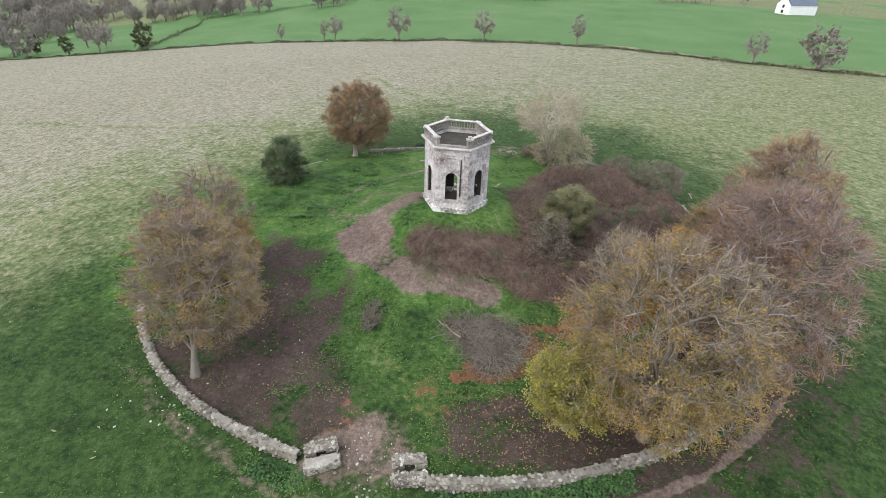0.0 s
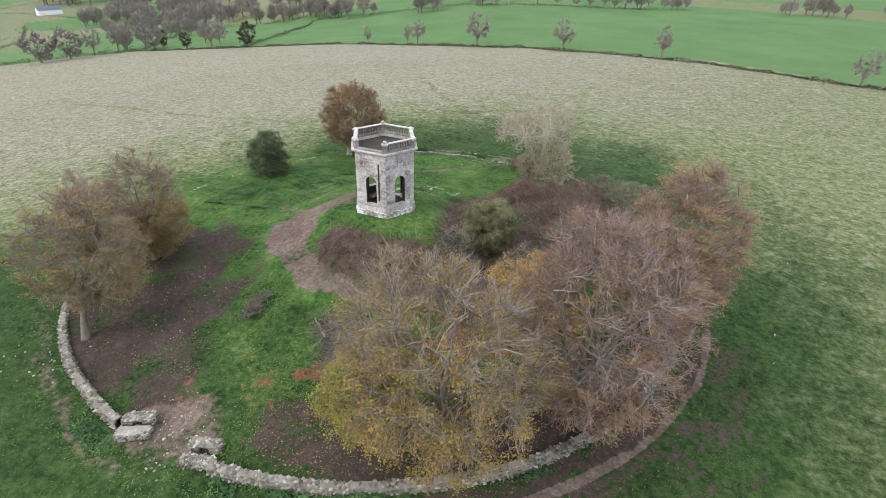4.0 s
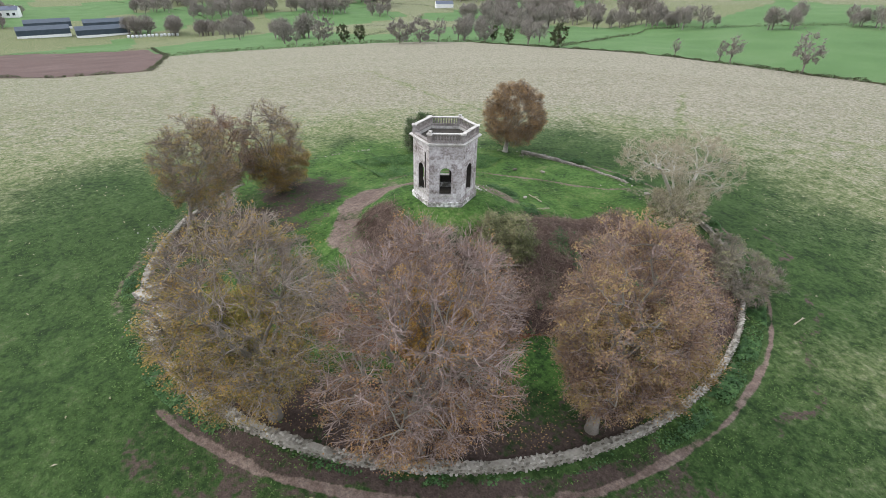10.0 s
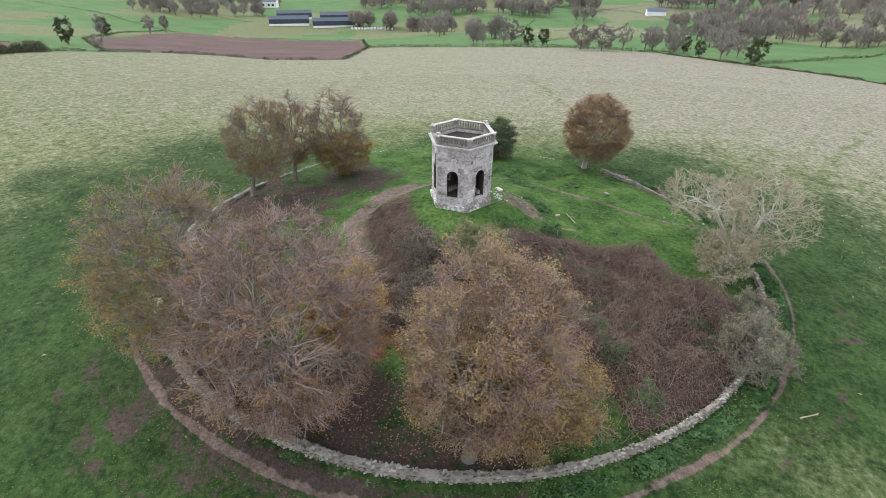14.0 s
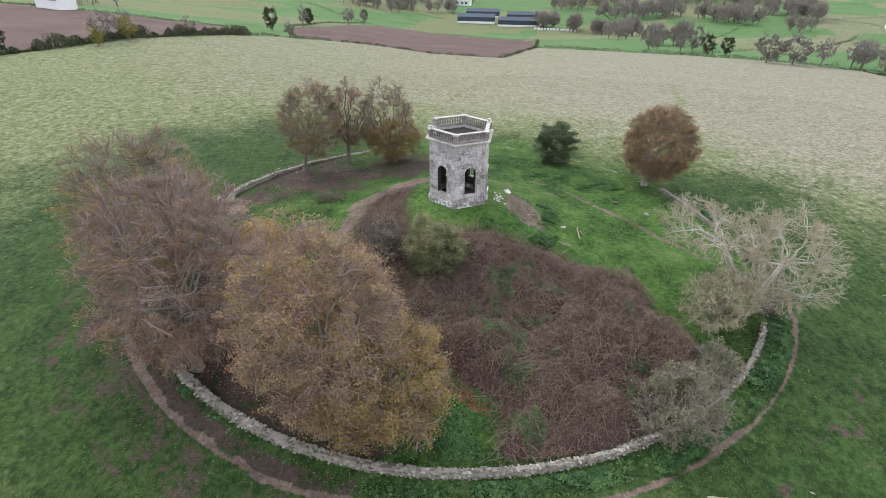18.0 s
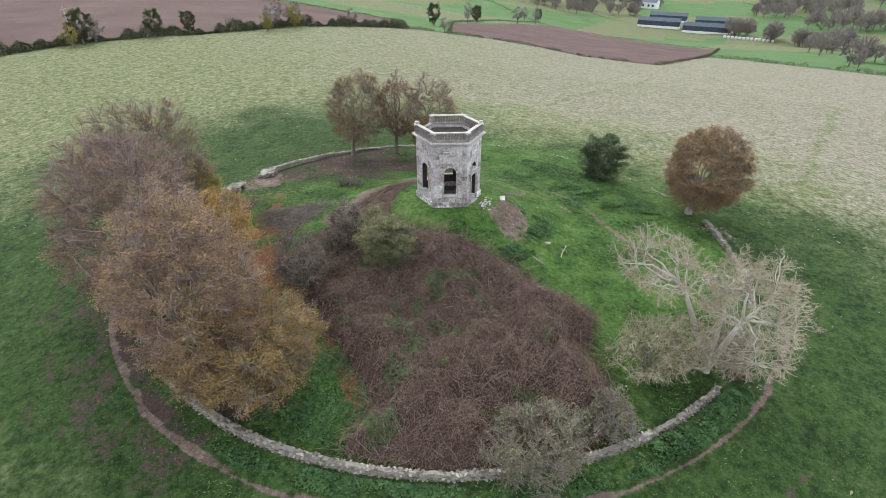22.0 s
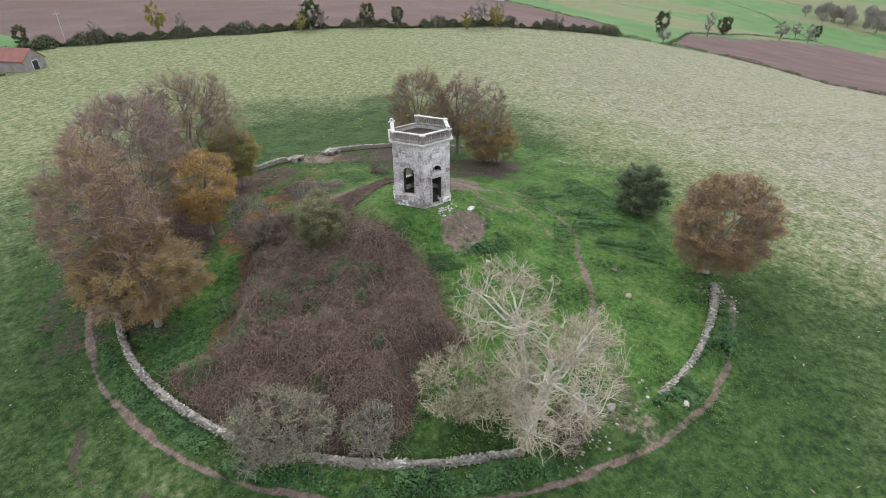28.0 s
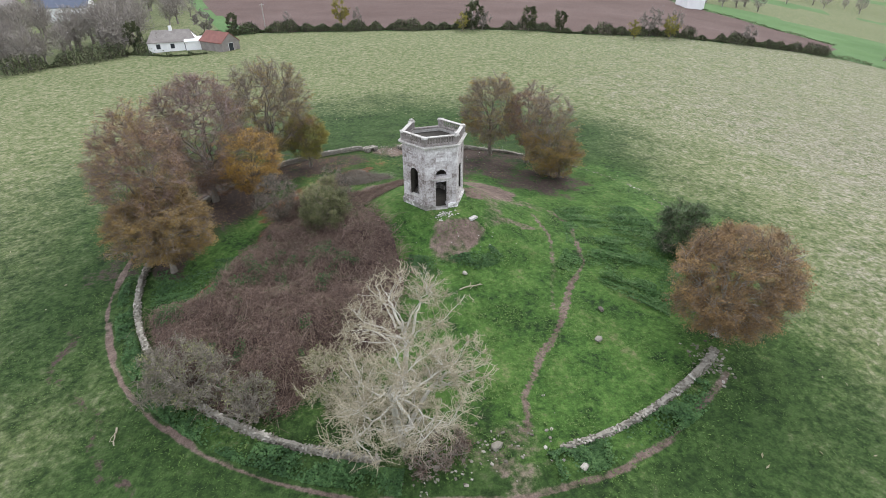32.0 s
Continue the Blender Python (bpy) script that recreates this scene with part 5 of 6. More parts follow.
hedgerow([(-242, -100), (-237, -165), (-258, -212), (-300, -270)], 1.2, 2.0, 16, 8, "trimmed hedge between plough and bright pasture")
hedgerow([(-213, -62), (-302, -86), (-420, -88), (-590, -70)], 1.6, 2.2, 12, 9, "low hedge between plough and bright pasture", gaps=0.5)
hedgerow([(-400, 84), (-560, -10)], 1.4, 2.0, 8, 10, "low hedge at the end of the ploughed field", gaps=0.5)
hedgerow([(-108, 160), (-130, 270), (-60, 283), (60, 292)], 1.5, 2.5, 14, 11, "dark hedge at the top of the bright field", gaps=0.3)
hedgerow([(17, -133), (35, -128), (53, -121)], 4.5, 6.0, 90, 13, "tall overgrown scrub between pasture and farmhouses")
hedgerow([(27, -132), (21, -126), (17, -121), (12, -119), (7.5, -118.5)], 1.5, 2.0, 60, 14, "low scrub in front of the cottage")
hedgerow([(53, -120), (95, -112), (150, -82)], 3.5, 4.0, 40, 12, "tall overgrown hedge by the farmhouses")
for k, pts in enumerate(([(-300, 150), (-420, 210), (-560, 330)], [(-225, 120), (-330, 260), (-480, 400)], [(-520, 200), (-760, 240), (-1000, 200)], [(-400, 250), (-330, 420), (-300, 600)], [(-640, 180), (-600, 420), (-640, 640)],
                         [(-160, 165), (-220, 290), (-330, 420)], [(-700, 20), (-820, -90), (-900, -200)], [(-560, -60), (-700, -150), (-860, -330)], [(-900, 200), (-860, 420), (-760, 620)], [(-330, 420), (-560, 470), (-800, 430)])):
    hedgerow(pts, 2.2, 3.0, 7, 20 + k, "distant field hedge with low trees", gaps=0.3)

# Twig colour lightened towards grey, so distance haze is painted into the crowns.
WOOD_LEAF = leafy("haze_greyed_twig_crowns", [(0.1, (0.17, 0.152, 0.135)), (0.45, (0.245, 0.22, 0.195)), (0.7, (0.30, 0.265, 0.23)), (0.95, (0.22, 0.22, 0.16))])
FAR_TREES = {}
for key, seed, crown, c, leaves, fork in (("bare", 51, (3.2, 3.2, 3.4), (0, 0, 5.6), 1500, 2.2), ("wide", 52, (4.4, 4.2, 3.6), (0, 0, 4.9), 4200, 1.8), ("slim", 53, (2.2, 2.2, 4.0), (0, 0, 5.6), 900, 2.6), ("ivy", 54, (2.6, 2.4, 3.8), (0, 0, 4.6), 3600, 2.0), ("turning", 55, (2.9, 2.9, 3.6), (0, 0, 5.0), 3000, 1.8)):
    FAR_TREES[key] = tree_meshes(seed, crown, c, leaves=leaves, leaf=0.22, fine=160, twigs=60, branches=24, trunk_r=0.28, fork=fork, twig_w=2.2, rough=0.12, even=1.5)
TREE_TEXT = {"bare": ("bare grey hedgerow tree", FAR_TWIG, WOOD_LEAF), "wide": ("broad grey-brown autumn field tree", FAR_TWIG, WOOD_LEAF),
             "slim": ("slender bare hedgerow tree", FAR_TWIG, WOOD_LEAF), "ivy": ("ivy-clad hedgerow tree with dark trunk", DARK_BARK, IVY), "turning": ("hedgerow tree with pale yellow-green leaves", FAR_TWIG, LEAF_YELLOW)}
first = {}


def far_tree(key, x, y, high):
    label, twig, leaf = TREE_TEXT[key]
    s = high / 9.4
    if key not in first:
        first[key] = plant("field_tree", (x, y), label, "tree", FAR_TREES[key], BARK, twig, leaf, "field trees")
        first[key].scale = (s, s, s)
        return
    k = random.uniform(0.85, 1.1)
    first[key].scale, old = (1, 1, 1), tuple(first[key].scale)
    ob = copy_thing(first[key], pose(x, y, ground_at(x, y) - 0.1, 0, 0, random.uniform(0, 360)) @ Matrix.Diagonal((s * k, s * k, s, 1)))
    first[key].scale = old


for key, x, y, h in (("wide", -155.8, 167.2, 10), ("ivy", -138, 164, 7.5), ("bare", -125, 162, 11), ("ivy", -106.6, 158.4, 11), ("slim", -58, 160, 6), ("slim", -42.7, 160, 6.5), ("bare", -38.5, 158, 8.5),
                     ("bare", -15.7, 151, 11.5), ("bare", 13.2, 150, 10), ("slim", 43.3, 144, 9.5), ("bare", 87.9, 117, 9.0), ("wide", 103.4, 112, 12)):
    far_tree(key, x, y, h)
for key, x, y, h in (("wide", -272, 122, 14), ("wide", -267, 145, 14), ("ivy", -226, 133, 11), ("ivy", -220, 139, 10), ("wide", -183, 137, 12), ("wide", -175, 143, 12.5), ("bare", -174, 154, 11), ("bare", -172, 165, 11),
                     ("ivy", -157, 174, 8.5), ("bare", -386, 143, 14), ("bare", -240, 126, 10), ("slim", -250, 118, 9)):
    far_tree(key, x, y, h)
for key, x, y, h in (("ivy", -256, -83, 13), ("slim", -317, -80, 13), ("ivy", -360, -85, 13), ("ivy", -385, -90, 13), ("bare", -448, -70, 14), ("slim", -530, -66, 15), ("bare", -549, -80, 14), ("ivy", -594, -72, 14), ("bare", -212, -64, 7),
                     ("ivy", -74, -122, 10), ("wide", -77, -121, 6.5), ("ivy", -89, -112, 8.5), ("bare", -128, -98, 9), ("slim", -40, -136, 7), ("ivy", -99, -109, 7.5), ("bare", -136, -96, 8.5), ("ivy", -4, -150, 7),
                     ("wide", 3.6, -161, 7), ("turning", -39.5, -152, 9), ("turning", -132, -93, 7.5), ("turning", -118, -95, 6), ("turning", -69, -120, 6), ("ivy", 24, -135, 9), ("wide", 29, -134, 8), ("slim", -20, -146, 6), ("bare", -165, -88, 7)):
    far_tree(key, x, y, h)


def sprays(c, centre, ln, wd, rng):
    """Thin twig sprays at the points c, pointing up and away from the crown's centre."""
    n = len(c)
    d = c - np.array(centre)
    d /= np.linalg.norm(d, axis=1, keepdims=True) + 1e-6
    d = d * 0.7 + rng.normal(size=(n, 3)) * 0.35 + [0, 0, 0.35]
    d *= (ln * rng.uniform(0.6, 1.3, n))[:, None]
    w = np.cross(d, rng.normal(size=(n, 3)))
    w *= (wd * rng.uniform(0.6, 1.3, n) / (np.linalg.norm(w, axis=1) + 1e-6))[:, None]
    v = np.stack([c - d * 0.4 - w * 0.5, c - d * 0.4 + w * 0.5, c + d * 0.6 + w, c + d * 0.6 - w], 1).reshape(-1, 3)
    return v, np.arange(4 * n).reshape(n, 4)


def bare_crown(seed, crown, centre, n, ln, wd):
    """The misty twig crown of a bare tree seen from far off."""
    rng = np.random.default_rng(seed)
    return sprays(in_crown(n, rng, crown, 0.35, 0.95, 0.12, seed, 0.8) + np.array(centre), centre, ln, wd, rng)


for key, seed, crown, c in (("bare", 51, (3.2, 3.2, 3.4), (0, 0, 5.6)), ("slim", 53, (2.2, 2.2, 4.0), (0, 0, 5.6)), ("wide", 52, (4.4, 4.2, 3.6), (0, 0, 4.9))):
    FAR_TREES[key]["crown"] = bare_crown(seed, crown, c, 3800 if key == "wide" else 2200, 0.75, 0.034)


def wood(cx, cy, rx, ry, n, high, seed, label, kinds=None):
    """A distant wood: many trees joined in one object."""
    rng = np.random.default_rng(seed)
    tr, lf = [], []
    z0 = ground_at(cx, cy)
    for i in range(n):
        a, r = rng.uniform(0, 6.28), rng.uniform(0, 1) ** 0.5
        x, y = cx + rx * r * math.cos(a), cy + ry * r * math.sin(a)
        s = high / 8.2 * rng.uniform(0.6, 1.15)
        t = rng.uniform(0, 6.28)
        o = np.array([x - cx, y - cy, ground_at(x, y) - z0])
        c = (kinds or WOOD_TREES)[i % 4]
        m = np.array([[math.cos(t), -math.sin(t), 0], [math.sin(t), math.cos(t), 0], [0, 0, 1]]) * s
        tr.append((c["trunk"][0] @ m.T + o, c["trunk"][1])), lf.append((c["crown"][0] @ m.T + o, c["crown"][1]))
    ob = thing("wood", (cx, cy, z0), label, "woodland", "far woods", kind="stuff")
    np_part("trunks", *join(*tr), FAR_TWIG, ob)
    np_part("twig_crowns", *join(*lf), WOOD_LEAF, ob)


def wood_trees(seed, n, ln, wd):
    out = []
    for k in range(4):
        w = (3.4, 3.0, 3.8, 3.2)[k]
        ms = tree_meshes(seed + k, (w, w, 3.9), (0, 0, 5.2), leaves=0, fine=2, twigs=2, branches=4, limbs=4, trunk_r=0.3, fork=2.0, twig_w=3.0, rough=0.1)
        ms["crown"] = bare_crown(seed + k, (w, w, 3.8), (0, 0, 5.0), n, ln, wd)
        out.append(ms)
    return out


WOOD_TREES = wood_trees(60, 700, 1.3, 0.10)
for k, (x, y, rx, ry, n, h) in enumerate(((-622, 136, 20, 12, 12, 15), (-590, 160, 18, 10, 10, 15), (-560, 182, 18, 12, 11, 15), (-494, 190, 22, 10, 11, 15), (-430, 157, 14, 8, 5, 11), (-325, 150, 22, 14, 10, 12), (-690, 270, 30, 60, 26, 17), (-620, 345, 50, 26, 22, 16),
                                          (-530, 373, 20, 14, 6, 12), (-374, 407, 44, 20, 14, 13), (-230, 290, 36, 18, 20, 12), (-163, 297, 16, 8, 6, 9), (-115, 275, 22, 8, 9, 9), (-65, 268, 12, 6, 4, 8), (-30, 280, 16, 6, 5, 8), (-820, 250, 120, 70, 44, 18),
                                          (-920, 420, 160, 120, 46, 20), (-760, -70, 60, 60, 24, 15), (-870, 20, 50, 60, 18, 16), (-340, 450, 90, 40, 28, 15), (-172, 176, 8, 14, 3, 9), (-140, 180, 14, 6, 2, 8), (20, 300, 90, 10, 16, 8), (140, 300, 70, 10, 14, 8),
                                          (-770, -50, 18, 30, 12, 15), (-760, 20, 20, 26, 8, 14), (-660, 440, 90, 26, 26, 18), (-540, 560, 90, 30, 28, 19), (-400, 560, 80, 26, 24, 18), (-280, 510, 70, 24, 20, 16), (-840, 470, 60, 80, 28, 19),
                                          (-330, 412, 60, 14, 16, 13), (-215, 345, 50, 14, 16, 12), (-145, 292, 34, 10, 14, 10), (-240, 262, 26, 10, 8, 10), (-185, 226, 12, 8, 4, 9))):
    wood(x, y, rx, ry, n, h, 80 + k, "distant bare brown and grey autumn woodland")
NEAR_TREES = wood_trees(70, 900, 0.8, 0.06)
for k, (x, y, rx, ry, n, h) in enumerate(((50, -133, 14, 8, 14, 9), (32, -150, 12, 14, 16, 10), (60, -180, 16, 30, 24, 10), (22, -190, 14, 26, 16, 10), (95, -150, 34, 40, 34, 10), (10, -235, 16, 26, 12, 10), (-480, -300, 120, 60, 24, 12), (-300, -200, 26, 20, 12, 9), (30, -330, 60, 20, 20, 12))):
    wood(x, y, rx, ry, n, h, 120 + k, "bare grey garden trees and scrub by the farmhouses", NEAR_TREES)


def house(at, rz, w, d, eave, ridge, wall, roof, label, windows=(), chimneys=(), hip=0.0, name="farmhouse"):
    """A plain gabled building: walls, roof, chimneys and windows. x along the ridge."""
    ob = thing(name, (at[0], at[1], ground_at(*at) - 0.15), label, "house", "far buildings", rz)
    bm = bmesh.new()
    b0 = [bm.verts.new((sx * w / 2, sy * d / 2, -0.6)) for sx, sy in ((-1, -1), (1, -1), (1, 1), (-1, 1))]
    b1 = [bm.verts.new((v.co.x, v.co.y, eave)) for v in b0]
    g = [bm.verts.new((sx * (w / 2 - hip), 0, ridge)) for sx in (-1, 1)]
    for i in range(4):
        bm.faces.new((b0[i], b0[(i + 1) % 4], b1[(i + 1) % 4], b1[i]))
    bm.faces.new((b1[3], b1[0], g[0])), bm.faces.new((b1[1], b1[2], g[1]))
    part("wall", bm, wall, ob)
    bm = bmesh.new()
    o, t = 0.3, 0.16
    for sy in (-1, 1):
        drop = o * (ridge - eave) / (d / 2)
        q = [Vector((-w / 2 - o * 0.6, sy * (d / 2 + o), eave - drop)), Vector((w / 2 + o * 0.6, sy * (d / 2 + o), eave - drop)), Vector((w / 2 + o * 0.6 - hip, 0, ridge)), Vector((-w / 2 - o * 0.6 + hip, 0, ridge))]
        lo, hi = [bm.verts.new(p + Vector((0, 0, 0.02))) for p in q], [bm.verts.new(p + Vector((0, 0, t))) for p in q]
        for a, b_ in ((lo, hi),):
            bm.faces.new(hi), bm.faces.new(lo[::-1])
            for i in range(4):
                bm.faces.new((a[i], a[(i + 1) % 4], b_[(i + 1) % 4], b_[i]))
    roof_ob = part("roof", bm, roof, ob)
    for x in chimneys:
        bm = bmesh.new()
        box_bm(bm, x - 0.4, x + 0.4, -0.35, 0.35, ridge - 0.5, ridge + 1.1)
        part("chimney", bm, wall, ob)
    for side, x, z, ww, wh in windows:
        def at_wall(k, out):
            bm = bmesh.new()
            if abs(side) == 1:
                y = side * d / 2
                box_bm(bm, x - ww / 2 - k, x + ww / 2 + k, y - out, y + out, z - k, z + wh + k)
            else:
                e = side / 2 * w / 2
                box_bm(bm, e - out, e + out, x - ww / 2 - k, x + ww / 2 + k, z - k, z + wh + k)
            return bm
        fr = part("window_frame", at_wall(0.08, 0.05), WHITE_WALL, ob)
        part("pane", at_wall(0.0, 0.07), PANE, fr)
    return ob


house((14.5, -131), 172, 12, 6.5, 2.6, 5.0, WHITE_WALL, GREY_ROOF, "low white-walled cottage with a grey hipped roof", [(-1, -3.5, 0.9, 1.0, 1.2), (-1, 0, 0.9, 1.0, 1.2), (-1, 3.5, 0.1, 1.0, 2.0), (1, -2, 0.9, 1, 1.2), (1, 2, 0.9, 1, 1.2)], (0,), 1.5)
house((9.0, -128.5), 170, 5, 4.5, 2.4, 3.2, WHITE_WALL, WHITE_WALL, "white flat-topped lean-to beside the cottage", [(1, 0, 0.8, 2.2, 1.2)], name="cottage_annex")
house((3.5, -123), 120, 9, 5.5, 2.5, 4.6, GREY_ROOF, RED_TIN, "old stone shed with a rusty red roof", [(1, -2.5, 0.2, 1.4, 2.0), (2, 0, 0.2, 1.4, 2.0)], name="stone_shed")
house((47, -232), 160, 20, 9, 5.4, 8.6, WHITE_WALL, SLATE, "large two-storey white farmhouse with a blue slate roof", [(1, x, z, 1.3, 1.6) for x in (-6.5, -2.5, 2.5, 6.5) for z in (0.8, 3.4)], (-8, 8))
house((74, -268), 160, 14, 9, 4, 6.5, GREY_ROOF, GREY_ROOF, "grey farm building behind the farmhouse", name="farm_building")
house((181, 258), 195, 17, 9, 4.8, 8.4, WHITE_WALL, SLATE, "white two-storey country house with a dark slate roof", [(-1, x, z, 1.4, 1.4) for x in (-6, -2, 2, 6) for z in (0.8, 3.0)] + [(2, 0, 0.8, 1.4, 1.4), (2, 0, 3.2, 1.4, 1.4)], (-6.5,))
house((-240, -179), 60, 18, 9, 4.5, 7.4, WHITE_WALL, SLATE, "white farmhouse beyond the ploughed field", [(1, x, 1.0, 1.5, 1.5) for x in (-5, 0, 5)], (5,))
house((-870, 50), 70, 30, 14, 9, 13, WHITE_WALL, SLATE, "distant big white house among trees", [(-1, x, 3, 3, 3) for x in (-10, -4, 4, 10)], (-12, 12))
house((-520, 470), 60, 22, 10, 5, 8, WHITE_WALL, SLATE, "distant white farm building")
for x, y, ln in ((-671, 58, 46), (-650, 107, 49), (-734, 72, 44), (-701, 120, 40)):
    barn = house((x, y), 82, ln, 15, 7.5, 10.5, BARN_TIN, BARN_TIN, "long dark blue sheeted cattle shed", name="cattle_shed")
    bm = bmesh.new()
    box_bm(bm, -ln / 2 - 0.1, ln / 2 + 0.1, -7.62, 7.62, -0.6, 2.6)
    part("block_wall", bm, WHITE_WALL, barn, "pale block wall below the sheeting")
for k in range(13):
    x, y = -612 + k * 2.5 + random.uniform(-1, 1), 121 + k * 3.2
    bale = thing("silage_bale", (x, y, ground_at(x, y)), "pale wrapped silage bale standing in a row", "bale", "silage bales")
    v, f = tubes(np.array([[(0, 0, -0.1), (0, 0, 0.2), (0, 0, 2.0), (0, 0, 2.3), (0, 0, 2.31)]]), np.array([[1.3, 1.5, 1.5, 1.3, 0.02]]), 12)
    np_part("wrap", v, f, WRAP, bale, smooth=True)
for x, y in ((-14, -152), (-79, -131)):
    pole = thing("utility_pole", (x, y, ground_at(x, y)), "pale grey wooden utility pole with a crossarm", "pole", "poles")
    np_part("shaft", *tubes(np.array([[(0, 0, -0.3), (0, 0, 4), (0, 0, 8.2)]]), np.array([[0.16, 0.14, 0.11]]), 8), POLE_WOOD, pole)
    bm = bmesh.new()
    box_bm(bm, -0.8, 0.8, -0.06, 0.06, 7.6, 7.75)
    part("crossarm", bm, POLE_WOOD, pole)

# ---- grass, nettles and leaves on the ground ----
GRASS = leafy("grass_blades", [(0.1, (0.040, 0.075, 0.016)), (0.5, (0.065, 0.12, 0.025)), (0.9, (0.11, 0.165, 0.05))])
TUFT = leafy("lush_grass_tufts", [(0.1, (0.04, 0.085, 0.018)), (0.5, (0.08, 0.15, 0.032)), (0.9, (0.14, 0.20, 0.06))])
STRAW = leafy("dry_grass_tufts", [(0.1, (0.14, 0.145, 0.07)), (0.5, (0.24, 0.22, 0.13)), (0.9, (0.34, 0.31, 0.22))])


def scatter(n, r0, r1, rng, weight):
    a, r = rng.uniform(-np.pi, np.pi, n), np.sqrt(rng.uniform(r0 ** 2, r1 ** 2, n))
    x, y = r * np.cos(a), r * np.sin(a)
    k = rng.uniform(0, 1, n) < weight(x, y, r, np.degrees(a))
    return np.column_stack([x[k], y[k], height(x[k], y[k]) - 0.03])


def bare(x, y):
    """How bare of grass the ground is."""
    p = [arc_band(x, y, 27.3, 0.7, -75, 75), blob(x, y, -7.5, -3.5, 4.6, 6.0, 20), blob(x, y, -4.6, -21, 2.4, 4.5), blob(x, y, 0.5, 6.9, 3.2, 1.5, -10), blob(x, y, 8, 26, 4, 2.5, -20),
         0.85 * blob(x, y, -14, -13.6, 7.6, 5.6, 45), 0.85 * blob(x, y, -16.5, -6, 5.4, 5.4), 0.85 * blob(x, y, 7, -21.6, 8, 3.2, 12), blob(x, y, 17, -16, 8, 5, 45), blob(x, y, 21, -8, 4, 6)]
    return np.max(p, axis=0)


patch = lambda x, y: np.clip(1.6 * lumps(x, y, 2.2, 11) - 0.35 + 0.4 * (lumps(x, y, 0.8, 12) - 0.5), 0.03, 1)
rng = np.random.default_rng(5)
c = scatter(130000, 3.0, 44, rng, lambda x, y, r, a: (1 - bare(x, y)) * patch(x, y) * (1 - smooth(r, 32, 44)))
tagged(np_part("grass", *quads(c + [0, 0, 0.07], 0.075, rng, 0.6, 0.3), GRASS), "short lush green pasture grass", "grass", kind="stuff")
c = scatter(120000, 3.0, 30, rng, lambda x, y, r, a: (1 - bare(x, y)) * patch(x * 1.7 + 5, y * 1.7) ** 1.5 * (1 - smooth(r, 25, 30)))
tagged(np_part("grass_tufts", *quads(c + [0, 0, 0.12], 0.085, rng, 0.8, 0.4), TUFT), "taller uneven green grass tufts on the mound", "grass", kind="stuff")
dryness = lambda a: np.interp(a, [-180, -140, -100, -60, -20, 40, 75, 110, 150, 180], [1, 0.5, 0.3, 0.15, 0.08, 0.3, 0.8, 1, 1, 1])
c = scatter(150000, 26, 120, rng, lambda x, y, r, a: smooth(r, 24, 80) * dryness(a) * 0.45 * inside(FIELD, x, y))
tagged(np_part("dry_grass", *quads(c + [0, 0, 0.1], 0.16, rng, 0.7, 0.35), STRAW), "pale dry tussocky grass across the pasture", "grass", kind="stuff")


def nettles(a0, a1, r0, r1, n, high, seed, label, leaf=None):
    rng = np.random.default_rng(seed)
    a, r = np.radians(rng.uniform(a0, a1, n)), rng.uniform(r0, r1, n)
    x, y = r * np.cos(a), r * np.sin(a)
    lump = np.clip(0.55 + 0.45 * np.sin(np.degrees(a) * 0.7 + seed) + 0.25 * np.sin(np.degrees(a) * 2.3), 0.1, 1.1) * (1 - ((r - (r0 + r1) / 2) / ((r1 - r0) / 2)) ** 2 * 0.8)
    k = rng.uniform(0, 1, n) < patch(x * 1.3, y * 1.3) ** 1.5
    x, y, lump, n = x[k], y[k], lump[k], int(k.sum())
    c = np.column_stack([x, y, height(x, y) + high * lump * rng.uniform(0.05, 1, n) ** 0.6])
    return tagged(np_part("nettle_bed", *quads(c, 0.085, rng, 0.5, 0.8), leaf or NETTLE), label, "nettles", "nettle beds", kind="stuff")


nettles(-16, 20, 25.6, 26.8, 9000, 0.5, 1, "dark green nettles and ivy along the wall foot")
nettles(20, 60, 25.55, 27.0, 26000, 0.8, 2, "dark green nettles and ivy along the wall foot")
nettles(78, 106, 25.2, 26.9, 26000, 0.85, 3, "dense dark green nettles by the tumbled wall")
nettles(-97, -70, 25.5, 26.8, 5500, 0.6, 4, "green nettles beside the gate pier")
nettles(-128, -108, 25.5, 26.8, 3500, 0.4, 5, "green nettles along the wall foot")
nettles(-14, 4, 17.5, 24.3, 9000, 0.4, 6, "green nettles between thicket and wall")
nettles(-60, -18, 25.55, 26.3, 6000, 0.25, 16, "low green weeds along the wall foot")
nettles(48, 104, 7.4, 9.2, 6500, 0.4, 7, "green nettles at the foot of the muddy slope")
nettles(118, 170, 12.0, 21.5, 46000, 0.42, 8, "coarse green weeds on the mound", COARSE)
rng = np.random.default_rng(9)
c = scatter(60000, 8, 24.5, rng, lambda x, y, r, a: 0.5 * np.max([blob(x, y, 8, -21, 9, 4, 15), blob(x, y, 17, -16, 8, 5, 45), blob(x, y, 5, -15, 3.5, 3), blob(x, y, 10, -11, 3, 5, -40), 0.3 * blob(x, y, 0, -20, 7, 3), 0.12 * blob(x, y, -15, -12, 9, 7)], axis=0))
tagged(np_part("fallen_leaves", *quads(c + [0, 0, 0.06], 0.06, rng, 1.5), LEAF_RUST), "fallen rust brown beech leaves on bare soil", "leaf litter", kind="stuff")

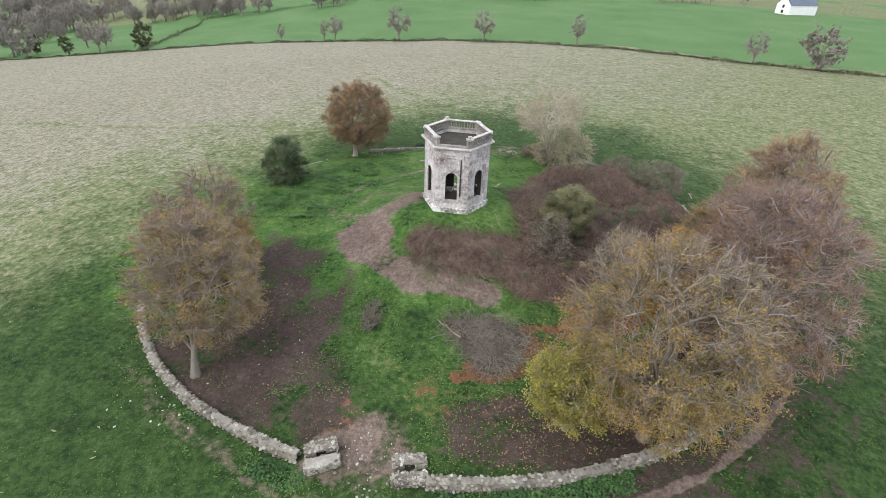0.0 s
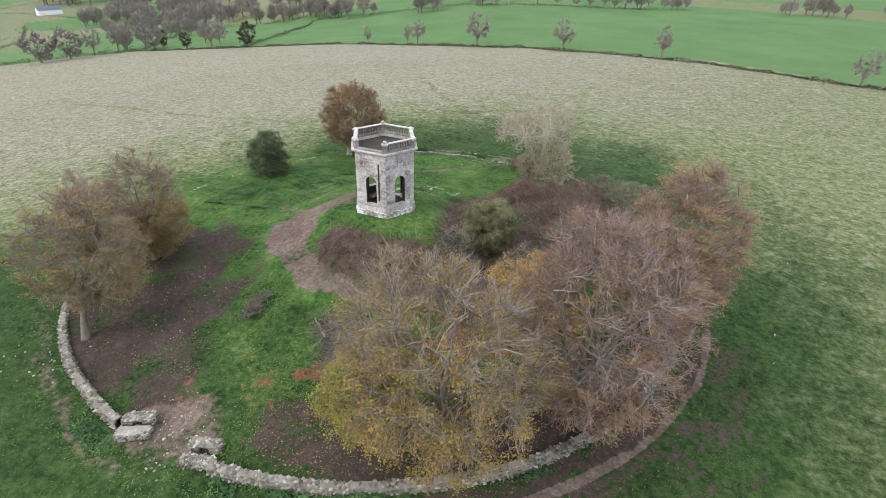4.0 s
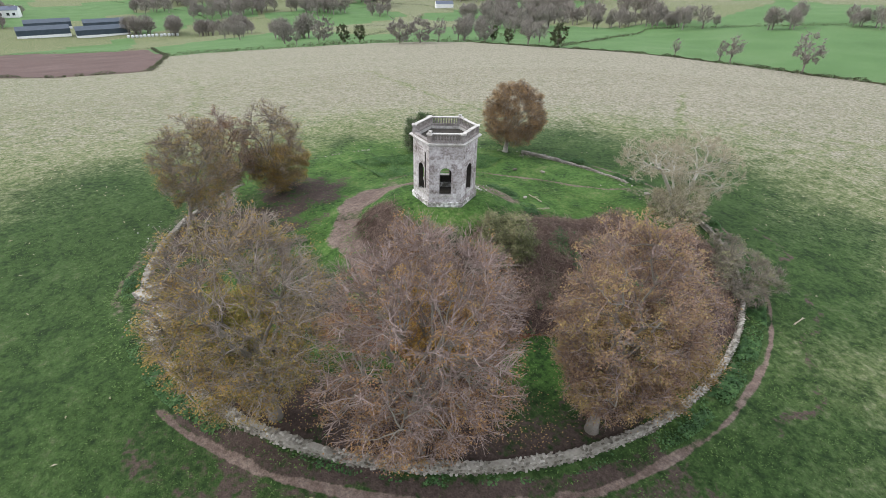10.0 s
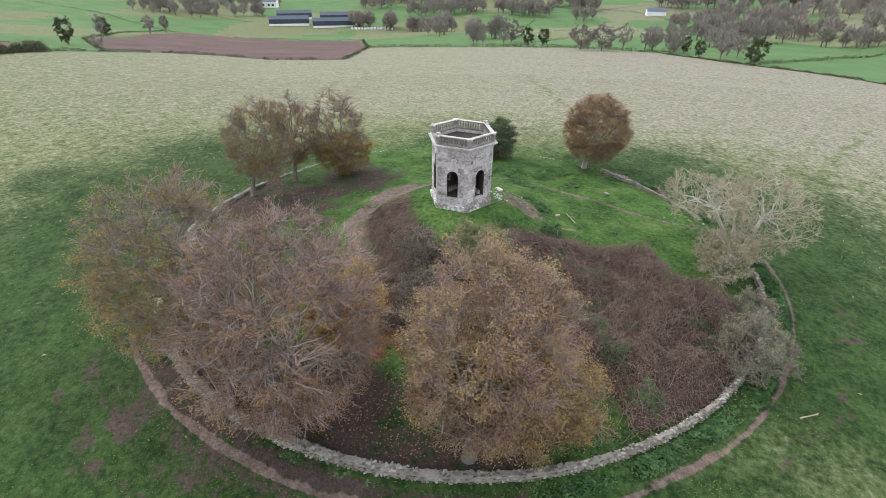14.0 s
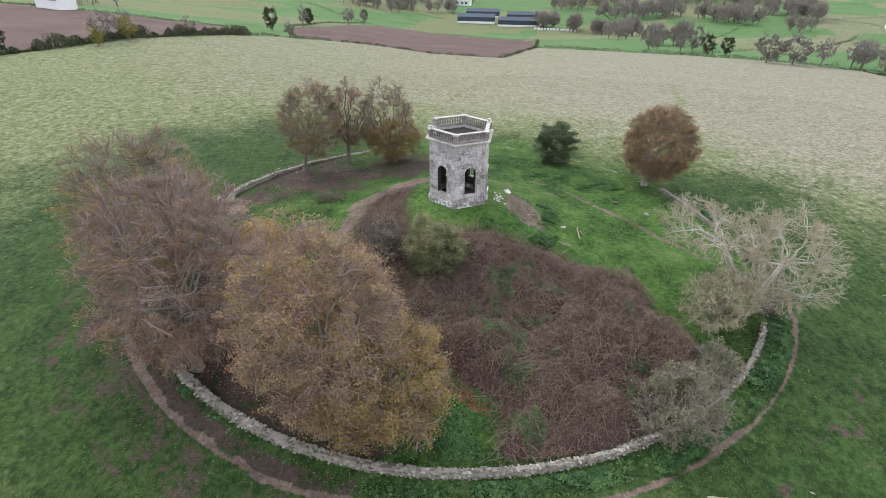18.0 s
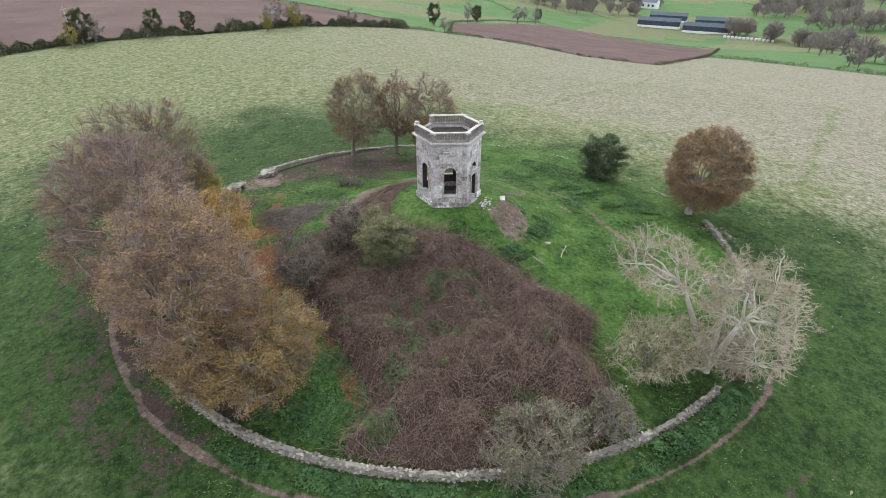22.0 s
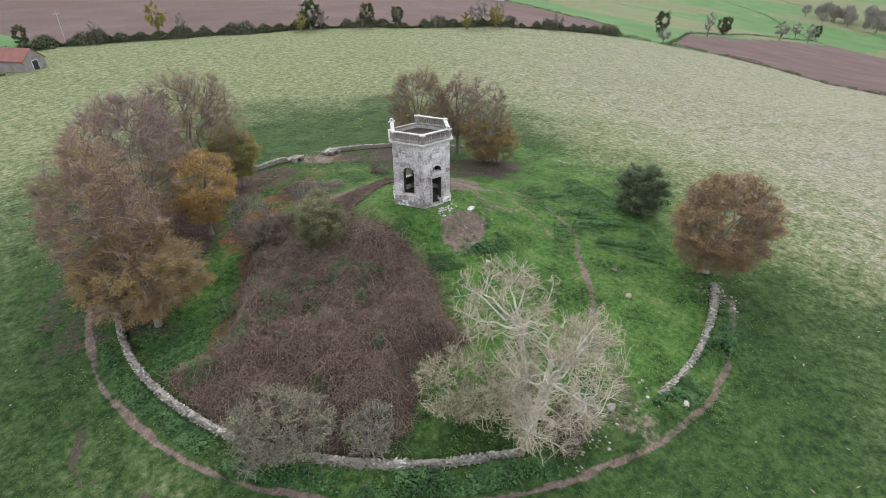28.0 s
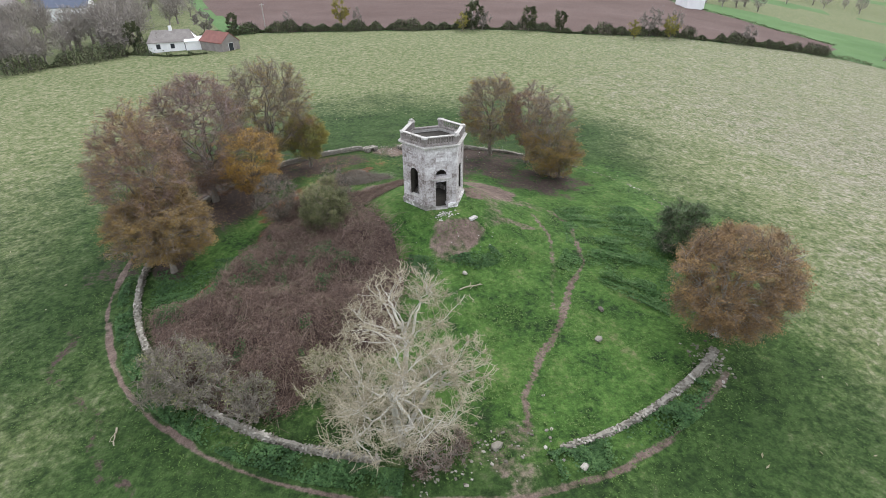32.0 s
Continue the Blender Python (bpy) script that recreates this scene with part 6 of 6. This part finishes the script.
# ---- gate piers, stones and other small things ----
def stone_mesh(seed, flat=0.65):
    """An angular rubble stone about 1 across."""
    rng = np.random.default_rng(seed)
    bm = bmesh.new()
    bmesh.ops.create_icosphere(bm, subdivisions=1, radius=0.5)
    for v in bm.verts:
        v.co = Vector([max(-0.42, min(0.42, a * 1.15)) for a in v.co]) * rng.uniform(0.82, 1.15)
        v.co.z *= flat
    me = bpy.data.meshes.new("stone")
    bm.to_mesh(me)
    bm.free()
    me.materials.append(RUBBLE)
    return me


STONES = [stone_mesh(k) for k in range(8)]
STONE_NP = []
for me in STONES:
    v = np.empty(len(me.vertices) * 3)
    me.vertices.foreach_get("co", v)
    STONE_NP.append((v.reshape(-1, 3), np.array([p.vertices[:] for p in me.polygons])))


def joined_stones(name, pts, sizes, parent, rng, material=None, label=""):
    """Many small stones in one mesh."""
    vf = []
    for p, s in zip(pts, sizes):
        v, f = STONE_NP[rng.integers(0, 8)]
        a = rng.uniform(0, 6.28)
        m = np.array([[math.cos(a), -math.sin(a), 0], [math.sin(a), math.cos(a), 0], [0, 0, 1]])
        vf.append((v * s @ m.T + p, f))
    ob = np_part(name, *join(*vf), material or RUBBLE_JOINED, parent, label)
    return ob


def wall_stones(ob, a0, a1, h0, h1, seed, single=None, gaps=0.06):
    """Stones bedded on the top and both faces of a stretch of the ring wall; those between the azimuths of single are parts of their own."""
    rng = np.random.default_rng(seed)
    ln = radians(a1 - a0) * RING
    pts, sizes = [], []
    for lane, (dr, zf) in enumerate(((-0.12, 0.96), (0.0, 1.0), (0.12, 0.96), (-0.17, 0.6), (0.17, 0.6), (0.2, 0.2), (-0.2, 0.2))):
        n = int(ln / 0.22)
        for i in range(n):
            s = (i + rng.uniform(0.2, 0.8)) / n
            a = radians(a0 + (a1 - a0) * s)
            slim = wall_width(math.degrees(a))
            r = ring_r(math.degrees(a)) + (dr + rng.uniform(-0.05, 0.05)) * slim
            h = (h0 + (h1 - h0) * s + 0.05 * math.sin(s * ln * 1.4) + rng.normal() * 0.03) * zf
            if rng.uniform() < gaps:
                continue
            size = (rng.uniform(0.16, 0.36), rng.uniform(0.13, 0.22) * slim ** 0.5, rng.uniform(0.08, 0.15))
            x, y = r * math.cos(a), r * math.sin(a)
            if single and lane < 3 and single[0] < math.degrees(a) < single[1]:
                o = new("stone", STONES[rng.integers(0, 8)])
                o.parent = ob
                o.matrix_basis = pose(x, y, ground_at(x, y) + h - 0.04, rng.uniform(-12, 12), rng.uniform(-12, 12), math.degrees(a) + 90 + rng.uniform(-20, 20)) @ Matrix.Diagonal((*size, 1))
            else:
                pts.append((x, y, ground_at(x, y) + h - 0.04)), sizes.append(size)
    rest = joined_stones("rubble_facing", np.array(pts), np.array(sizes), ob, rng)
    tagged(rest, kind="stuff")


for spec in WALLS:
    wall_stones(*spec)


def gate_pier(at, rz, label, gap, seed):
    """A stump of a rubble gate pier: a hollow block towards the tower, a lower solid one outside, a dark gap between."""
    ob = thing("gate_pier", (*at, ground_at(*at)), label, "gate pier", "gate piers", rz)
    rng = np.random.default_rng(seed)
    w, hole = 0.8, 0.26
    pts, sz = [], []
    for nm, x0, x1, y0, y1, top in (("side_wall", -w, -hole, gap / 2, w, 0.42), ("side_wall", hole, w, gap / 2, w, 0.46), ("lintel", -w, w, gap / 2, w - 0.06, 0.60), ("outer_block", -w - 0.1, w, -w, -gap / 2, 0.36), ("footing", -w + 0.05, w - 0.05, -gap / 2 - 0.02, gap / 2 + 0.3, 0.05)):
        bm = bmesh.new()
        box_bm(bm, x0, x1, y0, y1, 0.425 if nm == "lintel" else -0.4, top, None, 0.05)
        bmesh.ops.bevel(bm, geom=list(bm.edges), offset=0.05, segments=1, affect="EDGES")
        # The footing that floors the gap takes the dark stone.
        part(nm, bm, DARK if nm == "footing" else RUBBLE, ob)
        if nm == "footing":
            continue
        n = int(90 * (x1 - x0) * (y1 - y0 + 0.4))
        for _ in range(n):
            side = int(rng.integers(0, 5))
            x, y, z = rng.uniform(x0, x1), rng.uniform(y0, y1), rng.uniform(max(0.0, top - 0.45), top)
            p = {0: (x0, y, z), 1: (x1, y, z), 2: (x, y0 if y0 < 0 else y1, z)}.get(side, (x, y, top - 0.01))
            if abs(p[0]) < hole + 0.08 and p[1] > 0 and p[2] < 0.44:
                continue
            pts.append(p), sz.append((rng.uniform(0.10, 0.34), rng.uniform(0.10, 0.24), rng.uniform(0.06, 0.16)))
    tagged(joined_stones("rubble_facing", np.array(pts), np.array(sz), ob, rng), kind="stuff")
    return ob


gate_pier((-7.3, -23.5), 17, "ruined pale rubble gate pier beside the muddy gateway", 0.12, 76)
gate_pier((-2.6, -24.4), 6, "ruined hollow rubble gate pier with a cracked slab", 0.3, 26)


def loose_stones(cx, cy, rx, ry, n, lo, hi, seed, label="loose pale limestone block lying on the ground", kinds=None):
    rng = np.random.default_rng(seed)
    for _ in range(n):
        x, y = cx + rng.normal() * rx, cy + rng.normal() * ry
        s = rng.uniform(lo, hi) * 0.8
        o = new("fallen_stone", (kinds or STONES_WHITE)[rng.integers(0, 8)])
        o.matrix_basis = pose(x, y, ground_at(x, y) + s * 0.1, rng.uniform(-15, 15), rng.uniform(-15, 15), rng.uniform(0, 360)) @ Matrix.Diagonal((s, s * rng.uniform(0.6, 0.9), s * rng.uniform(0.6, 0.9), 1))
        tagged(o, label, "stone", "fallen stones")


STONES_WHITE = []
for me in STONES:
    m2 = me.copy()
    m2.materials.clear()
    m2.materials.append(STONE_WHITE)
    STONES_WHITE.append(m2)
loose_stones(0.9, 3.55, 0.75, 0.3, 44, 0.08, 0.36, 1, "broken pale masonry lying before the doorway")
loose_stones(0.3, 6.3, 1.8, 0.9, 14, 0.08, 0.2, 2, "small pale stone on the muddy slope")
loose_stones(-5.0, -24.2, 0.7, 0.9, 42, 0.1, 0.3, 3, "grey stone tumbled in the gateway", STONES)
loose_stones(-5.2, -22.6, 1.5, 1.1, 24, 0.06, 0.15, 4, "small pale stone tumbled in the gateway")
loose_stones(7.0, 23.6, 1.6, 0.9, 60, 0.08, 0.36, 5, "grey stone fallen from the broken wall", STONES)
loose_stones(11.2, 23.0, 1.0, 0.5, 34, 0.08, 0.30, 6, "grey stone fallen from the broken wall", STONES)
loose_stones(-9.2, 23.6, 0.8, 0.8, 90, 0.10, 0.40, 7, "grey stone fallen from the broken wall", STONES)
loose_stones(-13, -12, 4.5, 4.0, 40, 0.06, 0.13, 8, "small pale stone on bare soil")
loose_stones(-18.5, -19.5, 1.6, 1.6, 20, 0.1, 0.25, 9, "pale stone beside the ring wall")
for x, y, s in ((-3.4, 18.8, 0.75), (-5.7, 16.4, 0.6), (1.9, 9.2, 0.55), (3.9, 26.2, 0.6), (11.2, 22.9, 0.5), (7.6, 23.1, 0.8)):
    o = new("boulder", STONES[int(abs(x * 10)) % 8])
    o.matrix_basis = pose(x, y, ground_at(x, y) + 0.12, 5, -4, x * 50) @ Matrix.Diagonal((s, s * 0.7, s * 0.7, 1))
    tagged(o, "grey weathered boulder lying in the grass", "stone", "boulders")
bm = bmesh.new()
box_bm(bm, -0.36, 0.36, -0.22, 0.22, 0, 0.18, None, 0.03)
slab = part("stone_slab", bm, STONE_WHITE)
slab.matrix_basis = pose(-1.45, 4.55, ground_at(-1.45, 4.55) - 0.02, 8, 4, 15)
tagged(slab, "squared pale stone slab lying on the bare slope", "stone slab")


def fallen_branch(x, y, rz, ln, seed):
    rng = np.random.default_rng(seed)
    ob = thing("fallen_branch", (x, y, ground_at(x, y)), "bleached dead branch lying in the grass", "branch", "fallen branches", rz)
    o = np.array([[-ln / 2, 0, 0.05]])
    main = arcs(o, o + [[ln, 0.1, 0.05]], 6, rng, 0.03, 0.06)
    np_part("limb", *tubes(main, np.linspace(0.06, 0.03, 6)[None], 6), PALE_BARK, ob)
    s = main[0, 2:5]
    np_part("side_branch", *tubes(arcs(s, s + rng.normal(size=(3, 3)) * [0.25, 0.2, 0.08] + [0.3, 0, 0.08], 4, rng), np.linspace(0.03, 0.015, 4)[None].repeat(3, 0), 5), PALE_BARK, ob)


for k, (x, y, rz, ln) in enumerate(((26.7, 12.1, 80, 1.4), (2.1, 10.6, 170, 1.9), (-0.5, -13.6, 130, 2.2), (4.4, 8.6, 40, 1.6))):
    fallen_branch(x, y, rz, ln, k)
